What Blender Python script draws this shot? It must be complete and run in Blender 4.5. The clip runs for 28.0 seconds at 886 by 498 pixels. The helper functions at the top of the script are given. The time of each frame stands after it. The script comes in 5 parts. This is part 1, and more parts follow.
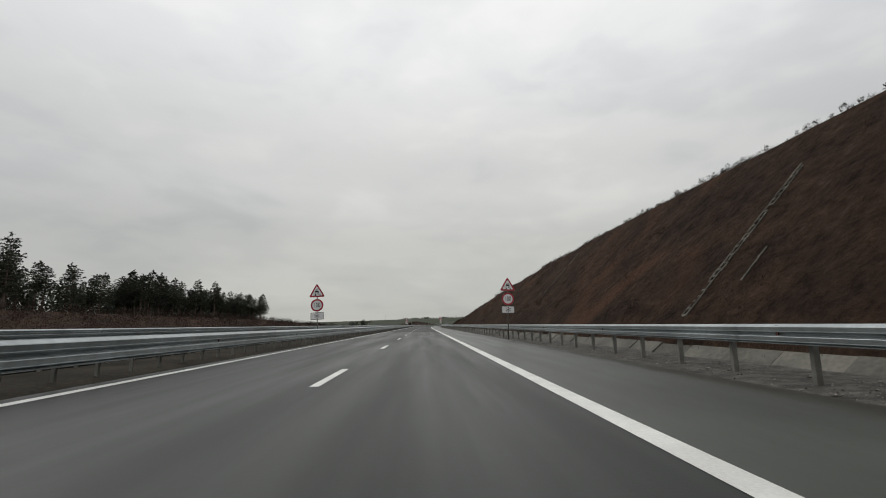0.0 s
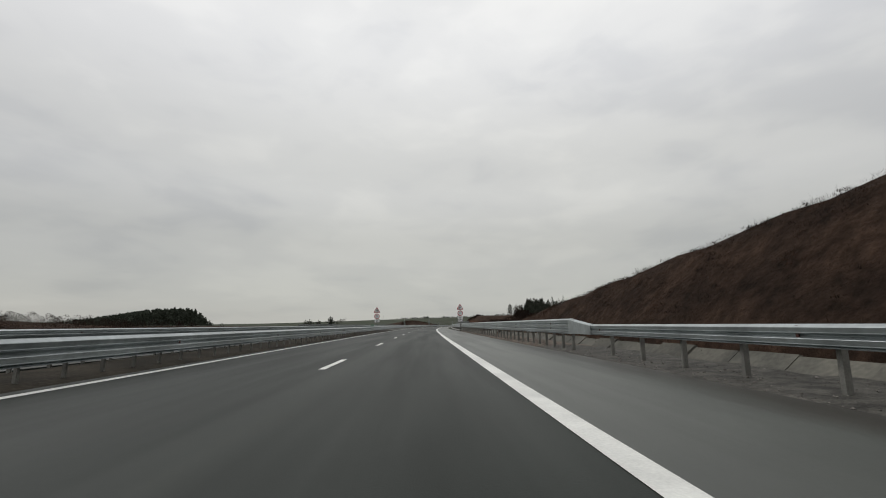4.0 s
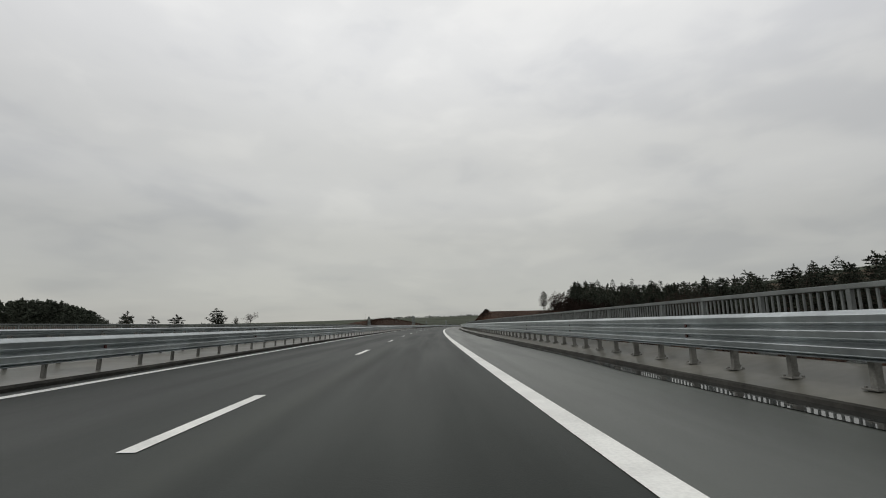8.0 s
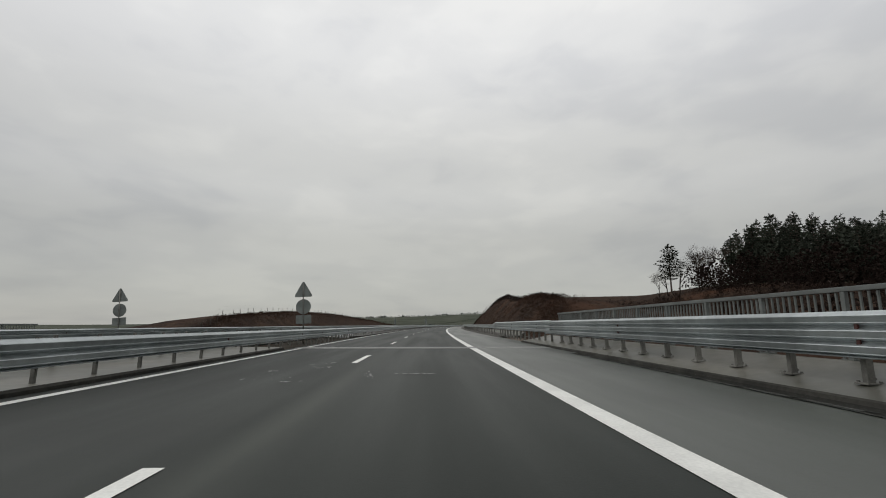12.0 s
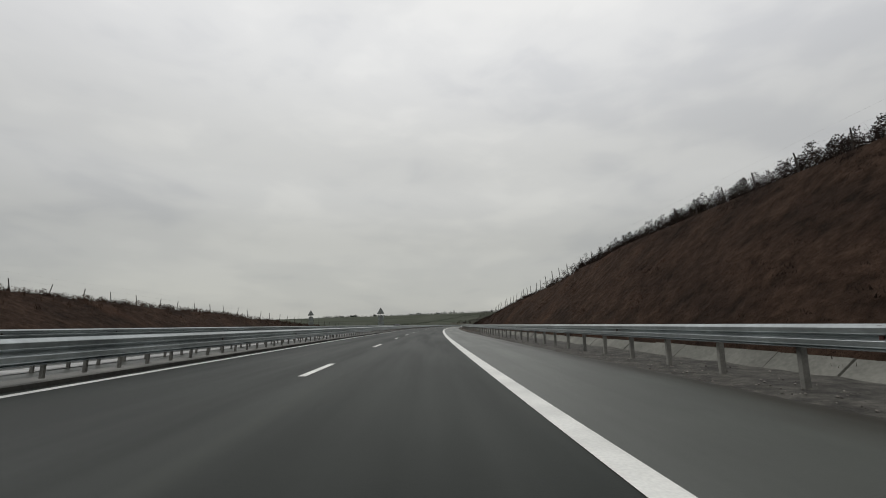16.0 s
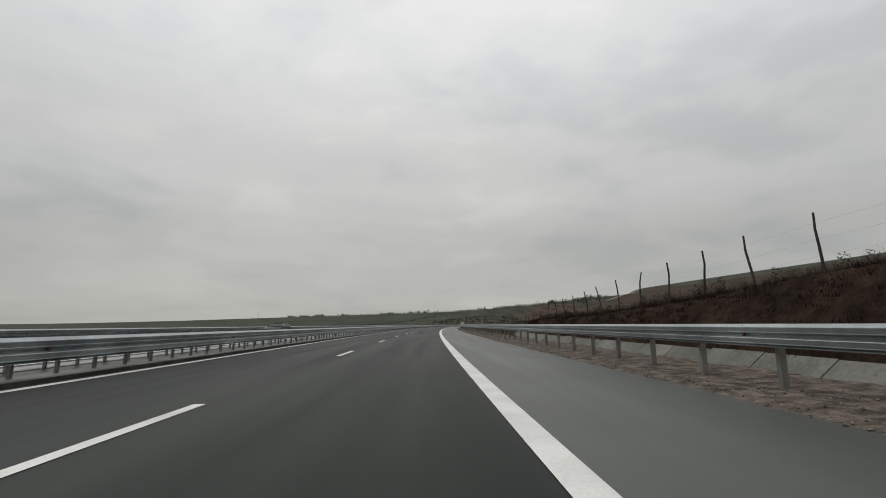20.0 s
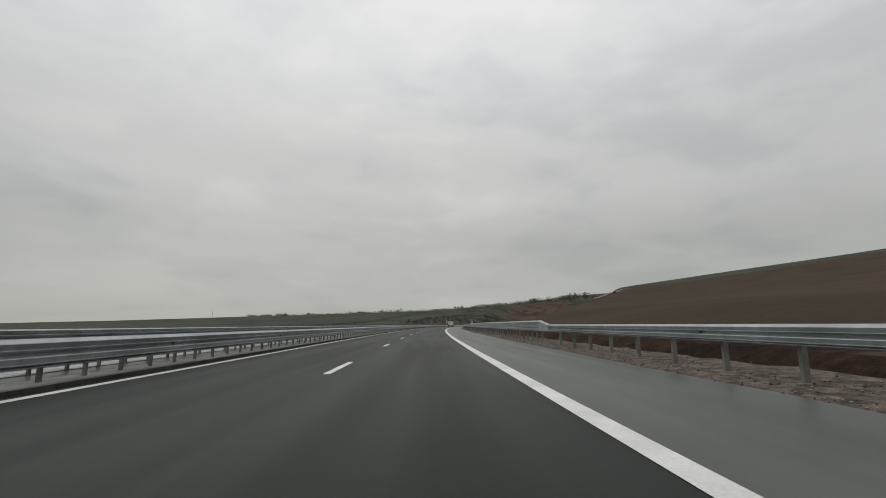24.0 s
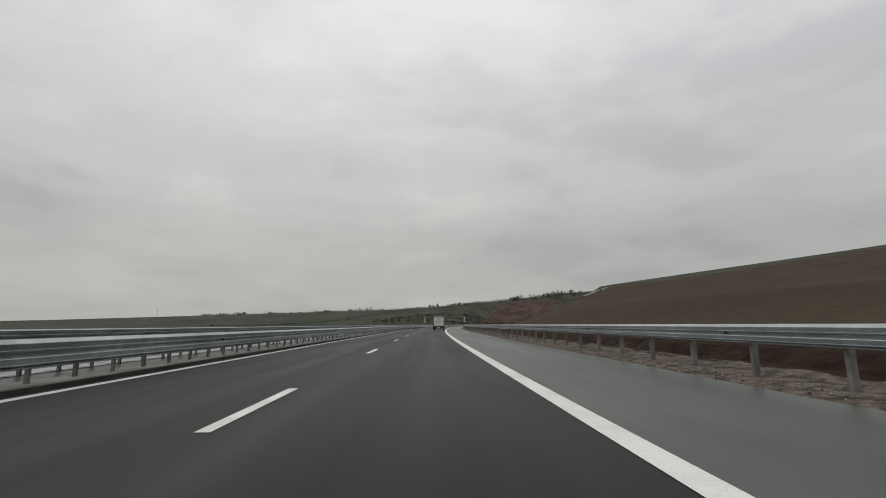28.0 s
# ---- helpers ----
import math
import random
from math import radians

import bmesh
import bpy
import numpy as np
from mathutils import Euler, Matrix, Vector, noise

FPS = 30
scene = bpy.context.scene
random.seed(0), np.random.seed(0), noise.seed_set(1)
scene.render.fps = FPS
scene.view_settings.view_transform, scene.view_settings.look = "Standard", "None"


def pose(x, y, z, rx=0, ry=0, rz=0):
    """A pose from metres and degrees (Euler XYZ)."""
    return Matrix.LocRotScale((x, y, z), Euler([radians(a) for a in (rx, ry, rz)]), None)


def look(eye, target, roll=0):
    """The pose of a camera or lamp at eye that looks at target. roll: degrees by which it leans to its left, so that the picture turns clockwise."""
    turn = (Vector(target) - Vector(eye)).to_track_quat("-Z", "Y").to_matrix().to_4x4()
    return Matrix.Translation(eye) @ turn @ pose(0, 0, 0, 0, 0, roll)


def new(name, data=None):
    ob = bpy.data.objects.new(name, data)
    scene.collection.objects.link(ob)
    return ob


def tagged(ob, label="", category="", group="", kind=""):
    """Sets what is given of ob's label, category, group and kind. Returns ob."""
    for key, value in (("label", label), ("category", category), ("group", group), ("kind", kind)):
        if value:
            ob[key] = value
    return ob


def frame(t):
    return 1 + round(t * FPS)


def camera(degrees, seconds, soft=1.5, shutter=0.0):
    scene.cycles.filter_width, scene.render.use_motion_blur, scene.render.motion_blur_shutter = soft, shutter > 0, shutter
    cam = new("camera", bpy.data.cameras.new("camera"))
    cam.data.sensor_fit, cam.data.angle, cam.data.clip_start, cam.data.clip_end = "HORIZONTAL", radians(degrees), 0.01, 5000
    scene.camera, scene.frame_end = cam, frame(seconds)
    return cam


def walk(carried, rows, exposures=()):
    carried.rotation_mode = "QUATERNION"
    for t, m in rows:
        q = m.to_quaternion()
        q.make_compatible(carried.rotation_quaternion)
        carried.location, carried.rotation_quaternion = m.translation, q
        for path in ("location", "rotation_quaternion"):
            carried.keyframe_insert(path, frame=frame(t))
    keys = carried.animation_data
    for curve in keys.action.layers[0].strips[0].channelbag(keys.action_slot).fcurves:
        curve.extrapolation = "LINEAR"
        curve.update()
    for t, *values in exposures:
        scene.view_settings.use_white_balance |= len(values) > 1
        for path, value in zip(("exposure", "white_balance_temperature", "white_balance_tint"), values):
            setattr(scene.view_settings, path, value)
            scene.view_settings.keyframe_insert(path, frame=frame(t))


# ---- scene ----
# ---------------------------------------------------------------- camera and its walk
# The road is laid out by chainage s (metres along the driven lane) and offset u (to the right).
LENS = 90.3
CURVE = ((-3000, 0.0), (90, 0.0), (210, 1 / 1700), (1150, 1 / 1700), (1300, 0.0), (6000, 0.0))
RISE = ((-3000, 0.0), (6000, 0.0))
S_AXIS = np.arange(-3000, 6001, 1.0)
_k = np.interp(S_AXIS, [c[0] for c in CURVE], [c[1] for c in CURVE])
_th = np.cumsum(_k)
_th -= _th[3000]
_x, _y = np.cumsum(np.sin(_th)), np.cumsum(np.cos(_th))
_x, _y = _x - _x[3000], _y - _y[3000]


def rise(s):
    return np.interp(s, [r[0] for r in RISE], [r[1] for r in RISE])


def heading(s):
    """The road's compass angle in radians, clockwise from +y."""
    return float(np.interp(s, S_AXIS, _th))


def at(s, u, z=0.0):
    """A place in the world from chainage, offset and height over the road."""
    a = heading(s)
    return Vector((float(np.interp(s, S_AXIS, _x)) + u * math.cos(a),
                   float(np.interp(s, S_AXIS, _y)) - u * math.sin(a), float(rise(s)) + z))


def along(s, u, z=0.0, turn=0.0):
    """A pose on the road: local y runs ahead, local x to the right."""
    return Matrix.Translation(at(s, u, z)) @ pose(0, 0, 0, 0, 0, turn - math.degrees(heading(s)))


# seconds, chainage, offset in the lane, degrees to the right, degrees up, roll
DRIVE = (
    (0.0, -0.4, -0.15, 2.35, 9.75, 0), (1.4, 36.3, 0.0, 2.35, 9.75, 0), (3.2, 83.6, 0.33, 2.35, 9.75, 0),
    (5.5, 143.9, 0.42, 2.35, 9.75, 0), (7.1, 184.8, 0.45, 2.35, 9.75, 0), (8.3, 215.0, 0.4, 2.35, 9.75, 0),
    (10.3, 264.6, 0.1, 2.35, 9.75, 0), (11.5, 294.2, 0.0, 2.35, 9.75, 0), (12.5, 319.6, -0.05, 2.35, 9.75, 0),
    (14.5, 368.9, 0.4, 2.35, 9.75, 0), (15.3, 388.6, 0.5, 2.35, 9.75, 0), (16.5, 418.7, 0.5, 2.35, 9.75, 0),
    (17.7, 449.1, 0.65, 2.35, 9.75, 0), (18.9, 479.6, 0.86, 2.35, 9.75, 0), (20.1, 510.8, 0.95, 2.35, 9.75, 0),
    (21.5, 546.3, 0.78, 2.35, 9.75, 0), (23.5, 597.0, 0.2, 2.35, 9.75, 0), (25.0, 634.9, 0.0, 2.35, 9.75, 0),
    (26.4, 670.4, 0.05, 2.35, 9.75, 0), (28.0, 710.8, 0.15, 2.35, 9.75, 0))
EYE = 1.035
cam = camera(LENS, 28.0, soft=1.0)
walk(cam, [(t, Matrix.Translation(at(s, u, EYE)) @ pose(0, 0, 0, 0, 0, -right - math.degrees(heading(s))) @ pose(0, 0, 0, 90 + up, 0, 0) @ pose(0, 0, 0, 0, 0, roll))
           for t, s, u, right, up, roll in DRIVE], exposures=((0.0, 0.06), (3.5, 0.04), (6.0, 0.0), (12.0, -0.03), (18.0, -0.06), (23.0, -0.1), (28.0, -0.1)))

# ---------------------------------------------------------------- sky and sun
world = bpy.data.worlds.new("overcast")
scene.world = world
world.use_nodes = True
wn, wl = world.node_tree.nodes, world.node_tree.links
wn.clear()


def wnode(kind, **values):
    n = wn.new(kind)
    for key, value in values.items():
        n.inputs[key].default_value = value
    return n


w_out, w_bg = wnode("ShaderNodeOutputWorld"), wnode("ShaderNodeBackground", Strength=1.0)
w_geo = wnode("ShaderNodeTexCoord")
w_sep = wnode("ShaderNodeSeparateXYZ")
wl.new(w_geo.outputs["Generated"], w_sep.inputs[0])


def wmath(op, a, b=None):
    n = wn.new("ShaderNodeMath")
    n.operation = op
    for i, v in enumerate((a, b)):
        if v is None:
            continue
        if isinstance(v, (int, float)):
            n.inputs[i].default_value = v
        else:
            wl.new(v, n.inputs[i])
    return n.outputs[0]


def wramp(source, *stops):
    n = wn.new("ShaderNodeValToRGB")
    n.color_ramp.interpolation = "EASE"
    while len(n.color_ramp.elements) < len(stops):
        n.color_ramp.elements.new(0.5)
    for e, (p, c) in zip(n.color_ramp.elements, stops):
        e.position, e.color = p, (*c, 1)
    wl.new(source, n.inputs[0])
    return n.outputs[0]


def wtimes(a, b):
    n = wn.new("ShaderNodeMix")
    n.data_type, n.blend_type = "RGBA", "MULTIPLY"
    n.inputs[0].default_value = 1.0
    wl.new(a, n.inputs[6])
    wl.new(b, n.inputs[7])
    return n.outputs[2]


# a closed cloud deck: broad soft folds that flatten towards the horizon, with small billows in them
w_up = wmath("ABSOLUTE", w_sep.outputs[2])
w_dome = wn.new("ShaderNodeCombineXYZ")
for i in (0, 1):
    wl.new(w_sep.outputs[i], w_dome.inputs[i])
wl.new(wmath("MULTIPLY", wmath("POWER", w_up, 0.7), 2.5), w_dome.inputs[2])
w_n1 = wnode("ShaderNodeTexNoise", Scale=2.1, Detail=3.0, Roughness=0.5, Distortion=0.35)
w_n2 = wnode("ShaderNodeTexNoise", Scale=6.5, Detail=4.0, Roughness=0.5, Distortion=0.3)
wl.new(w_dome.outputs[0], w_n1.inputs["Vector"])
wl.new(w_dome.outputs[0], w_n2.inputs["Vector"])
w_fold = wmath("ADD", wmath("MULTIPLY", w_n1.outputs[0], 0.68), wmath("MULTIPLY", w_n2.outputs[0], 0.32))
w_cloud = wramp(w_fold, (0.36, (0.585, 0.591, 0.595)), (0.5, (0.665, 0.667, 0.657)), (0.62, (0.722, 0.721, 0.703)))
w_low = wramp(w_up, (0.0, (0.69, 0.692, 0.658)), (0.06, (0.71, 0.712, 0.68)), (0.16, (0.73, 0.731, 0.705)), (0.3, (0.9, 0.9, 0.885)), (0.6, (1.19, 1.19, 1.205)))
w_side = wmath("ABSOLUTE", wmath("SUBTRACT", w_sep.outputs[0], 0.12))
w_flank = wramp(w_side, (0.3, (1, 1, 1)), (0.75, (0.91, 0.912, 0.925)))
w_deck = wtimes(wtimes(w_cloud, w_low), w_flank)
w_sky = wn.new("ShaderNodeTexSky")
w_sky.sky_type, w_sky.sun_disc = "NISHITA", False
w_sky.sun_elevation, w_sky.sun_rotation = radians(45), radians(-59)
w_add = wn.new("ShaderNodeMix")
w_add.data_type, w_add.blend_type = "RGBA", "ADD"
w_add.inputs[0].default_value = 0.004
wl.new(w_deck, w_add.inputs[6])
wl.new(w_sky.outputs[0], w_add.inputs[7])
wl.new(w_add.outputs[2], w_bg.inputs[0])
wl.new(w_bg.outputs[0], w_out.inputs[0])

sun = new("sun", bpy.data.lights.new("sun", "SUN"))
sun.data.energy, sun.data.angle, sun.data.color = 0.65, radians(45), (1.0, 0.98, 0.95)
sun.matrix_world = look((0, 0, 60), (50, -30, 0))


# ---------------------------------------------------------------- materials
def material(name, colour, rough=0.8, metal=0.0, spread=0.25, scale=4.0, fine=60.0, bump=0.15, other=None,
             gloss=0.0, spec=0.5, per_thing=0.0):
    """A procedural surface: a base colour that varies at two scales, a second tone in patches, grain relief."""
    m = bpy.data.materials.new(name)
    m.use_nodes = True
    n, l = m.node_tree.nodes, m.node_tree.links
    b = n["Principled BSDF"]
    b.inputs["Metallic"].default_value = metal
    b.inputs["Specular IOR Level"].default_value = spec
    geo = n.new("ShaderNodeNewGeometry")
    big, small = n.new("ShaderNodeTexNoise"), n.new("ShaderNodeTexNoise")
    big.inputs["Scale"].default_value, big.inputs["Detail"].default_value = scale, 4
    small.inputs["Scale"].default_value, small.inputs["Detail"].default_value = fine, 3
    for t in (big, small):
        l.new(geo.outputs["Position"], t.inputs["Vector"])
    ramp = n.new("ShaderNodeValToRGB")
    c0 = [c * (1 - spread) for c in colour]
    c1 = other if other else [min(1, c * (1 + spread)) for c in colour]
    ramp.color_ramp.elements[0].position, ramp.color_ramp.elements[0].color = 0.38, (*c0, 1)
    ramp.color_ramp.elements[1].position, ramp.color_ramp.elements[1].color = 0.62, (*c1, 1)
    l.new(big.outputs[0], ramp.inputs[0])
    mix = n.new("ShaderNodeMix")
    mix.data_type, mix.blend_type = "RGBA", "MULTIPLY"
    mix.inputs[0].default_value = 1.0
    grain = n.new("ShaderNodeMapRange")
    grain.inputs[1].default_value, grain.inputs[2].default_value = 0.3, 0.7
    grain.inputs[3].default_value, grain.inputs[4].default_value = 1 - spread * 0.8, 1 + spread * 0.8
    l.new(small.outputs[0], grain.inputs[0])
    l.new(ramp.outputs[0], mix.inputs[6])
    l.new(grain.outputs[0], mix.inputs[7])
    last = mix.outputs[2]
    if per_thing:
        info = n.new("ShaderNodeObjectInfo")
        vary = n.new("ShaderNodeMapRange")
        vary.inputs[3].default_value, vary.inputs[4].default_value = 1 - per_thing, 1 + per_thing
        l.new(info.outputs["Random"], vary.inputs[0])
        mix2 = n.new("ShaderNodeMix")
        mix2.data_type, mix2.blend_type = "RGBA", "MULTIPLY"
        mix2.inputs[0].default_value = 1.0
        l.new(last, mix2.inputs[6])
        l.new(vary.outputs[0], mix2.inputs[7])
        last = mix2.outputs[2]
    l.new(last, b.inputs["Base Color"])
    r = n.new("ShaderNodeMapRange")
    r.inputs[1].default_value, r.inputs[2].default_value = 0.35, 0.65
    r.inputs[3].default_value, r.inputs[4].default_value = max(0.02, rough - gloss), min(1, rough + gloss * 0.5)
    l.new(big.outputs[0], r.inputs[0])
    l.new(r.outputs[0], b.inputs["Roughness"])
    if bump:
        bp = n.new("ShaderNodeBump")
        bp.inputs["Strength"].default_value, bp.inputs["Distance"].default_value = bump, 0.02
        l.new(small.outputs[0], bp.inputs["Height"])
        l.new(bp.outputs[0], b.inputs["Normal"])
    return m


def tracked(m, low, high, tone, wheels=()):
    """Long streaks along the lanes on an asphalt: wheel tracks polished more or less, their wet sheen painted in as
    pale bands.
    """
    n, l = m.node_tree.nodes, m.node_tree.links
    b = n["Principled BSDF"]
    uv = n.new("ShaderNodeUVMap")
    uv.uv_map = "plan"
    stretch = n.new("ShaderNodeMapping")
    stretch.inputs["Scale"].default_value = (1.0, 0.05, 1.0)
    l.new(uv.outputs[0], stretch.inputs[0])
    streak = n.new("ShaderNodeTexNoise")
    streak.inputs["Scale"].default_value, streak.inputs["Detail"].default_value = 1.1, 5
    l.new(stretch.outputs[0], streak.inputs["Vector"])
    r = n.new("ShaderNodeMapRange")
    r.inputs[1].default_value, r.inputs[2].default_value = 0.36, 0.64
    r.inputs[3].default_value, r.inputs[4].default_value = low, high
    l.new(streak.outputs[0], r.inputs[0])
    l.new(r.outputs[0], b.inputs["Roughness"])
    c = n.new("ShaderNodeMapRange")
    c.inputs[1].default_value, c.inputs[2].default_value = 0.3, 0.7
    c.inputs[3].default_value, c.inputs[4].default_value = 1 + tone, 1 - tone
    l.new(streak.outputs[0], c.inputs[0])
    mix = n.new("ShaderNodeMix")
    mix.data_type, mix.blend_type = "RGBA", "MULTIPLY"
    mix.inputs[0].default_value = 1.0
    l.new(b.inputs["Base Color"].links[0].from_socket, mix.inputs[6])
    l.new(c.outputs[0], mix.inputs[7])
    l.new(mix.outputs[2], b.inputs["Base Color"])
    if wheels:
        split = n.new("ShaderNodeSeparateXYZ")
        l.new(uv.outputs[0], split.inputs[0])
        place = n.new("ShaderNodeMapRange")
        place.inputs[1].default_value, place.inputs[2].default_value = -6.05, 2.1
        l.new(split.outputs[0], place.inputs[0])
        bands = n.new("ShaderNodeValToRGB")
        bands.color_ramp.interpolation = "EASE"
        stops = [(0.0, 0.0)]
        for u in wheels:
            p = (u + 6.05) / 8.15
            stops += [(p - 0.06, 0.0), (p, 1.0), (p + 0.06, 0.0)]
        while len(bands.color_ramp.elements) < len(stops):
            bands.color_ramp.elements.new(0.5)
        for e, (p, v) in zip(bands.color_ramp.elements, stops):
            e.position, e.color = p, (v, v, v, 1)
        l.new(place.outputs[0], bands.inputs[0])
        patch = n.new("ShaderNodeMapRange")
        patch.inputs[1].default_value, patch.inputs[2].default_value = 0.42, 0.62
        patch.inputs[3].default_value, patch.inputs[4].default_value = 0.0, 0.75
        l.new(streak.outputs[0], patch.inputs[0])
        both = n.new("ShaderNodeMath")
        both.operation = "MULTIPLY"
        l.new(bands.outputs[0], both.inputs[0])
        l.new(patch.outputs[0], both.inputs[1])
        # sheen of the wet tracks, mixed into the base colour as a paler tone
        pale = n.new("ShaderNodeMix")
        pale.data_type = "RGBA"
        pale.inputs[7].default_value = (0.062, 0.067, 0.058, 1)
        l.new(both.outputs[0], pale.inputs[0])
        l.new(mix.outputs[2], pale.inputs[6])
        l.new(pale.outputs[2], b.inputs["Base Color"])
    return m


def rugged(m, scale, low, high, relief, bare=None):
    """Clumps on a rough slope: a middle scale of dark and light in the colour, deeper relief, and patches of bare earth."""
    n, l = m.node_tree.nodes, m.node_tree.links
    b = n["Principled BSDF"]
    geo = n.new("ShaderNodeNewGeometry")
    clump = n.new("ShaderNodeTexNoise")
    clump.inputs["Scale"].default_value, clump.inputs["Detail"].default_value, clump.inputs["Roughness"].default_value = scale, 9, 0.68
    l.new(geo.outputs["Position"], clump.inputs["Vector"])
    tone = n.new("ShaderNodeMapRange")
    tone.inputs[1].default_value, tone.inputs[2].default_value = 0.36, 0.64
    tone.inputs[3].default_value, tone.inputs[4].default_value = low, high
    l.new(clump.outputs[0], tone.inputs[0])
    mix = n.new("ShaderNodeMix")
    mix.data_type, mix.blend_type = "RGBA", "MULTIPLY"
    mix.inputs[0].default_value = 1.0
    l.new(b.inputs["Base Color"].links[0].from_socket, mix.inputs[6])
    l.new(tone.outputs[0], mix.inputs[7])
    last = mix.outputs[2]
    if bare:
        spot = n.new("ShaderNodeTexNoise")
        spot.inputs["Scale"].default_value, spot.inputs["Detail"].default_value, spot.inputs["Distortion"].default_value = 0.11, 5, 0.6
        l.new(geo.outputs["Position"], spot.inputs["Vector"])
        where = n.new("ShaderNodeMapRange")
        where.inputs[1].default_value, where.inputs[2].default_value = 0.56, 0.7
        where.inputs[4].default_value = 0.8
        l.new(spot.outputs[0], where.inputs[0])
        open_earth = n.new("ShaderNodeMix")
        open_earth.data_type = "RGBA"
        open_earth.inputs[7].default_value = (*bare, 1)
        l.new(where.outputs[0], open_earth.inputs[0])
        l.new(last, open_earth.inputs[6])
        last = open_earth.outputs[2]
    l.new(last, b.inputs["Base Color"])
    bp = n.new("ShaderNodeBump")
    bp.inputs["Strength"].default_value, bp.inputs["Distance"].default_value = 1.0, relief
    l.new(clump.outputs[0], bp.inputs["Height"])
    if b.inputs["Normal"].links:
        l.new(b.inputs["Normal"].links[0].from_socket, bp.inputs["Normal"])
    l.new(bp.outputs[0], b.inputs["Normal"])
    return m


ASPHALT = material("wet_asphalt", (0.0172, 0.0208, 0.0178), 0.5, spread=0.14, scale=0.2, fine=70, bump=0.12, gloss=0.1, spec=0.13)
SHOULDER = material("wet_shoulder_asphalt", (0.054, 0.06, 0.051), 0.42, spread=0.16, scale=0.25, fine=70, bump=0.1, gloss=0.1, spec=0.42)
SOAKED = material("soaked_asphalt", (0.024, 0.0275, 0.0245), 0.45, spread=0.18, scale=0.2, fine=70, bump=0.1, gloss=0.1, spec=0.26)
tracked(ASPHALT, 0.46, 0.54, 0.08, (-1.5, -3.4))
tracked(SOAKED, 0.36, 0.5, 0.12, (-1.3, -3.1))
tracked(SHOULDER, 0.34, 0.41, 0.03)


def muddied(m, stretches, colour):
    """Brown mud washed in from the verge over some stretches of a road surface, thinning out unevenly towards the lanes."""
    n, l = m.node_tree.nodes, m.node_tree.links
    b = n["Principled BSDF"]
    uv = n.new("ShaderNodeUVMap")
    uv.uv_map = "plan"
    split = n.new("ShaderNodeSeparateXYZ")
    l.new(uv.outputs[0], split.inputs[0])

    def calc(op, a, c):
        k = n.new("ShaderNodeMath")
        k.operation = op
        for i, v in enumerate((a, c)):
            if isinstance(v, (int, float)):
                k.inputs[i].default_value = v
            else:
                l.new(v, k.inputs[i])
        return k.outputs[0]

    def slope(v, a, c):
        k = n.new("ShaderNodeMapRange")
        k.interpolation_type = "SMOOTHSTEP"
        k.inputs[1].default_value, k.inputs[2].default_value = a, c
        l.new(v, k.inputs[0])
        return k.outputs[0]

    squash = n.new("ShaderNodeMapping")
    squash.inputs["Scale"].default_value = (1.0, 0.22, 1.0)
    l.new(uv.outputs[0], squash.inputs[0])
    ragged = n.new("ShaderNodeTexNoise")
    ragged.inputs["Scale"].default_value, ragged.inputs["Detail"].default_value, ragged.inputs["Roughness"].default_value = 1.3, 8, 0.62
    l.new(squash.outputs[0], ragged.inputs["Vector"])
    reach = calc("ADD", split.outputs[0], calc("MULTIPLY", calc("SUBTRACT", ragged.outputs[0], 0.5), 3.2))
    spread_ = slope(reach, 4.3, 5.7)
    total = None
    for a, c in stretches:
        here = calc("MULTIPLY", slope(split.outputs[1], a, a + 14), slope(split.outputs[1], c, c - 14))
        total = here if total is None else calc("ADD", total, here)
    amount = calc("MULTIPLY", calc("MULTIPLY", spread_, total), 0.85)
    mud = n.new("ShaderNodeMix")
    mud.data_type = "RGBA"
    mud.inputs[7].default_value = (*colour, 1)
    l.new(amount, mud.inputs[0])
    l.new(b.inputs["Base Color"].links[0].from_socket, mud.inputs[6])
    l.new(mud.outputs[2], b.inputs["Base Color"])
    return m


muddied(SHOULDER, ((-60, 135), (340, 478)), (0.036, 0.033, 0.027))
PAINT = material("road_paint", (0.72, 0.72, 0.68), 0.45, spread=0.1, scale=1.2, fine=30, bump=0.1)
STEEL = material("galvanised_steel", (0.37, 0.4, 0.405), 0.36, 0.8, spread=0.14, scale=0.8, fine=6, bump=0.0, gloss=0.08, per_thing=0.08)
POST = material("weathered_steel_post", (0.165, 0.162, 0.146), 0.65, 0.15, spread=0.2, scale=3, fine=40, bump=0.05, per_thing=0.15)
REFLECT = material("reflector_plastic", (0.07, 0.022, 0.018), 0.3, spread=0.2, scale=8, bump=0)
CONCRETE = material("wet_concrete", (0.118, 0.117, 0.104), 0.7, spread=0.28, scale=0.9, fine=20, bump=0.2, per_thing=0.22)
DECK = material("wet_smooth_concrete", (0.1, 0.099, 0.083), 0.42, spread=0.16, scale=0.45, fine=5, bump=0.03, gloss=0.12, other=(0.128, 0.123, 0.102), spec=0.38)
# wet kerb faces, darkened further so the colour carries their shade
KERB = material("shaded_wet_kerb_concrete", (0.034, 0.033, 0.029), 0.8, spread=0.3, scale=1.2, fine=12, bump=0.1, spec=0.1)
WETEDGE = material("soaked_shoulder_edge", (0.034, 0.033, 0.027), 0.4, spread=0.3, scale=0.7, fine=30, bump=0.15, spec=0.3)
DITCH = material("stained_ditch_concrete", (0.095, 0.093, 0.08), 0.8, spread=0.22, scale=0.6, fine=8, bump=0.2, other=(0.125, 0.119, 0.1), per_thing=0.25, spec=0.2)
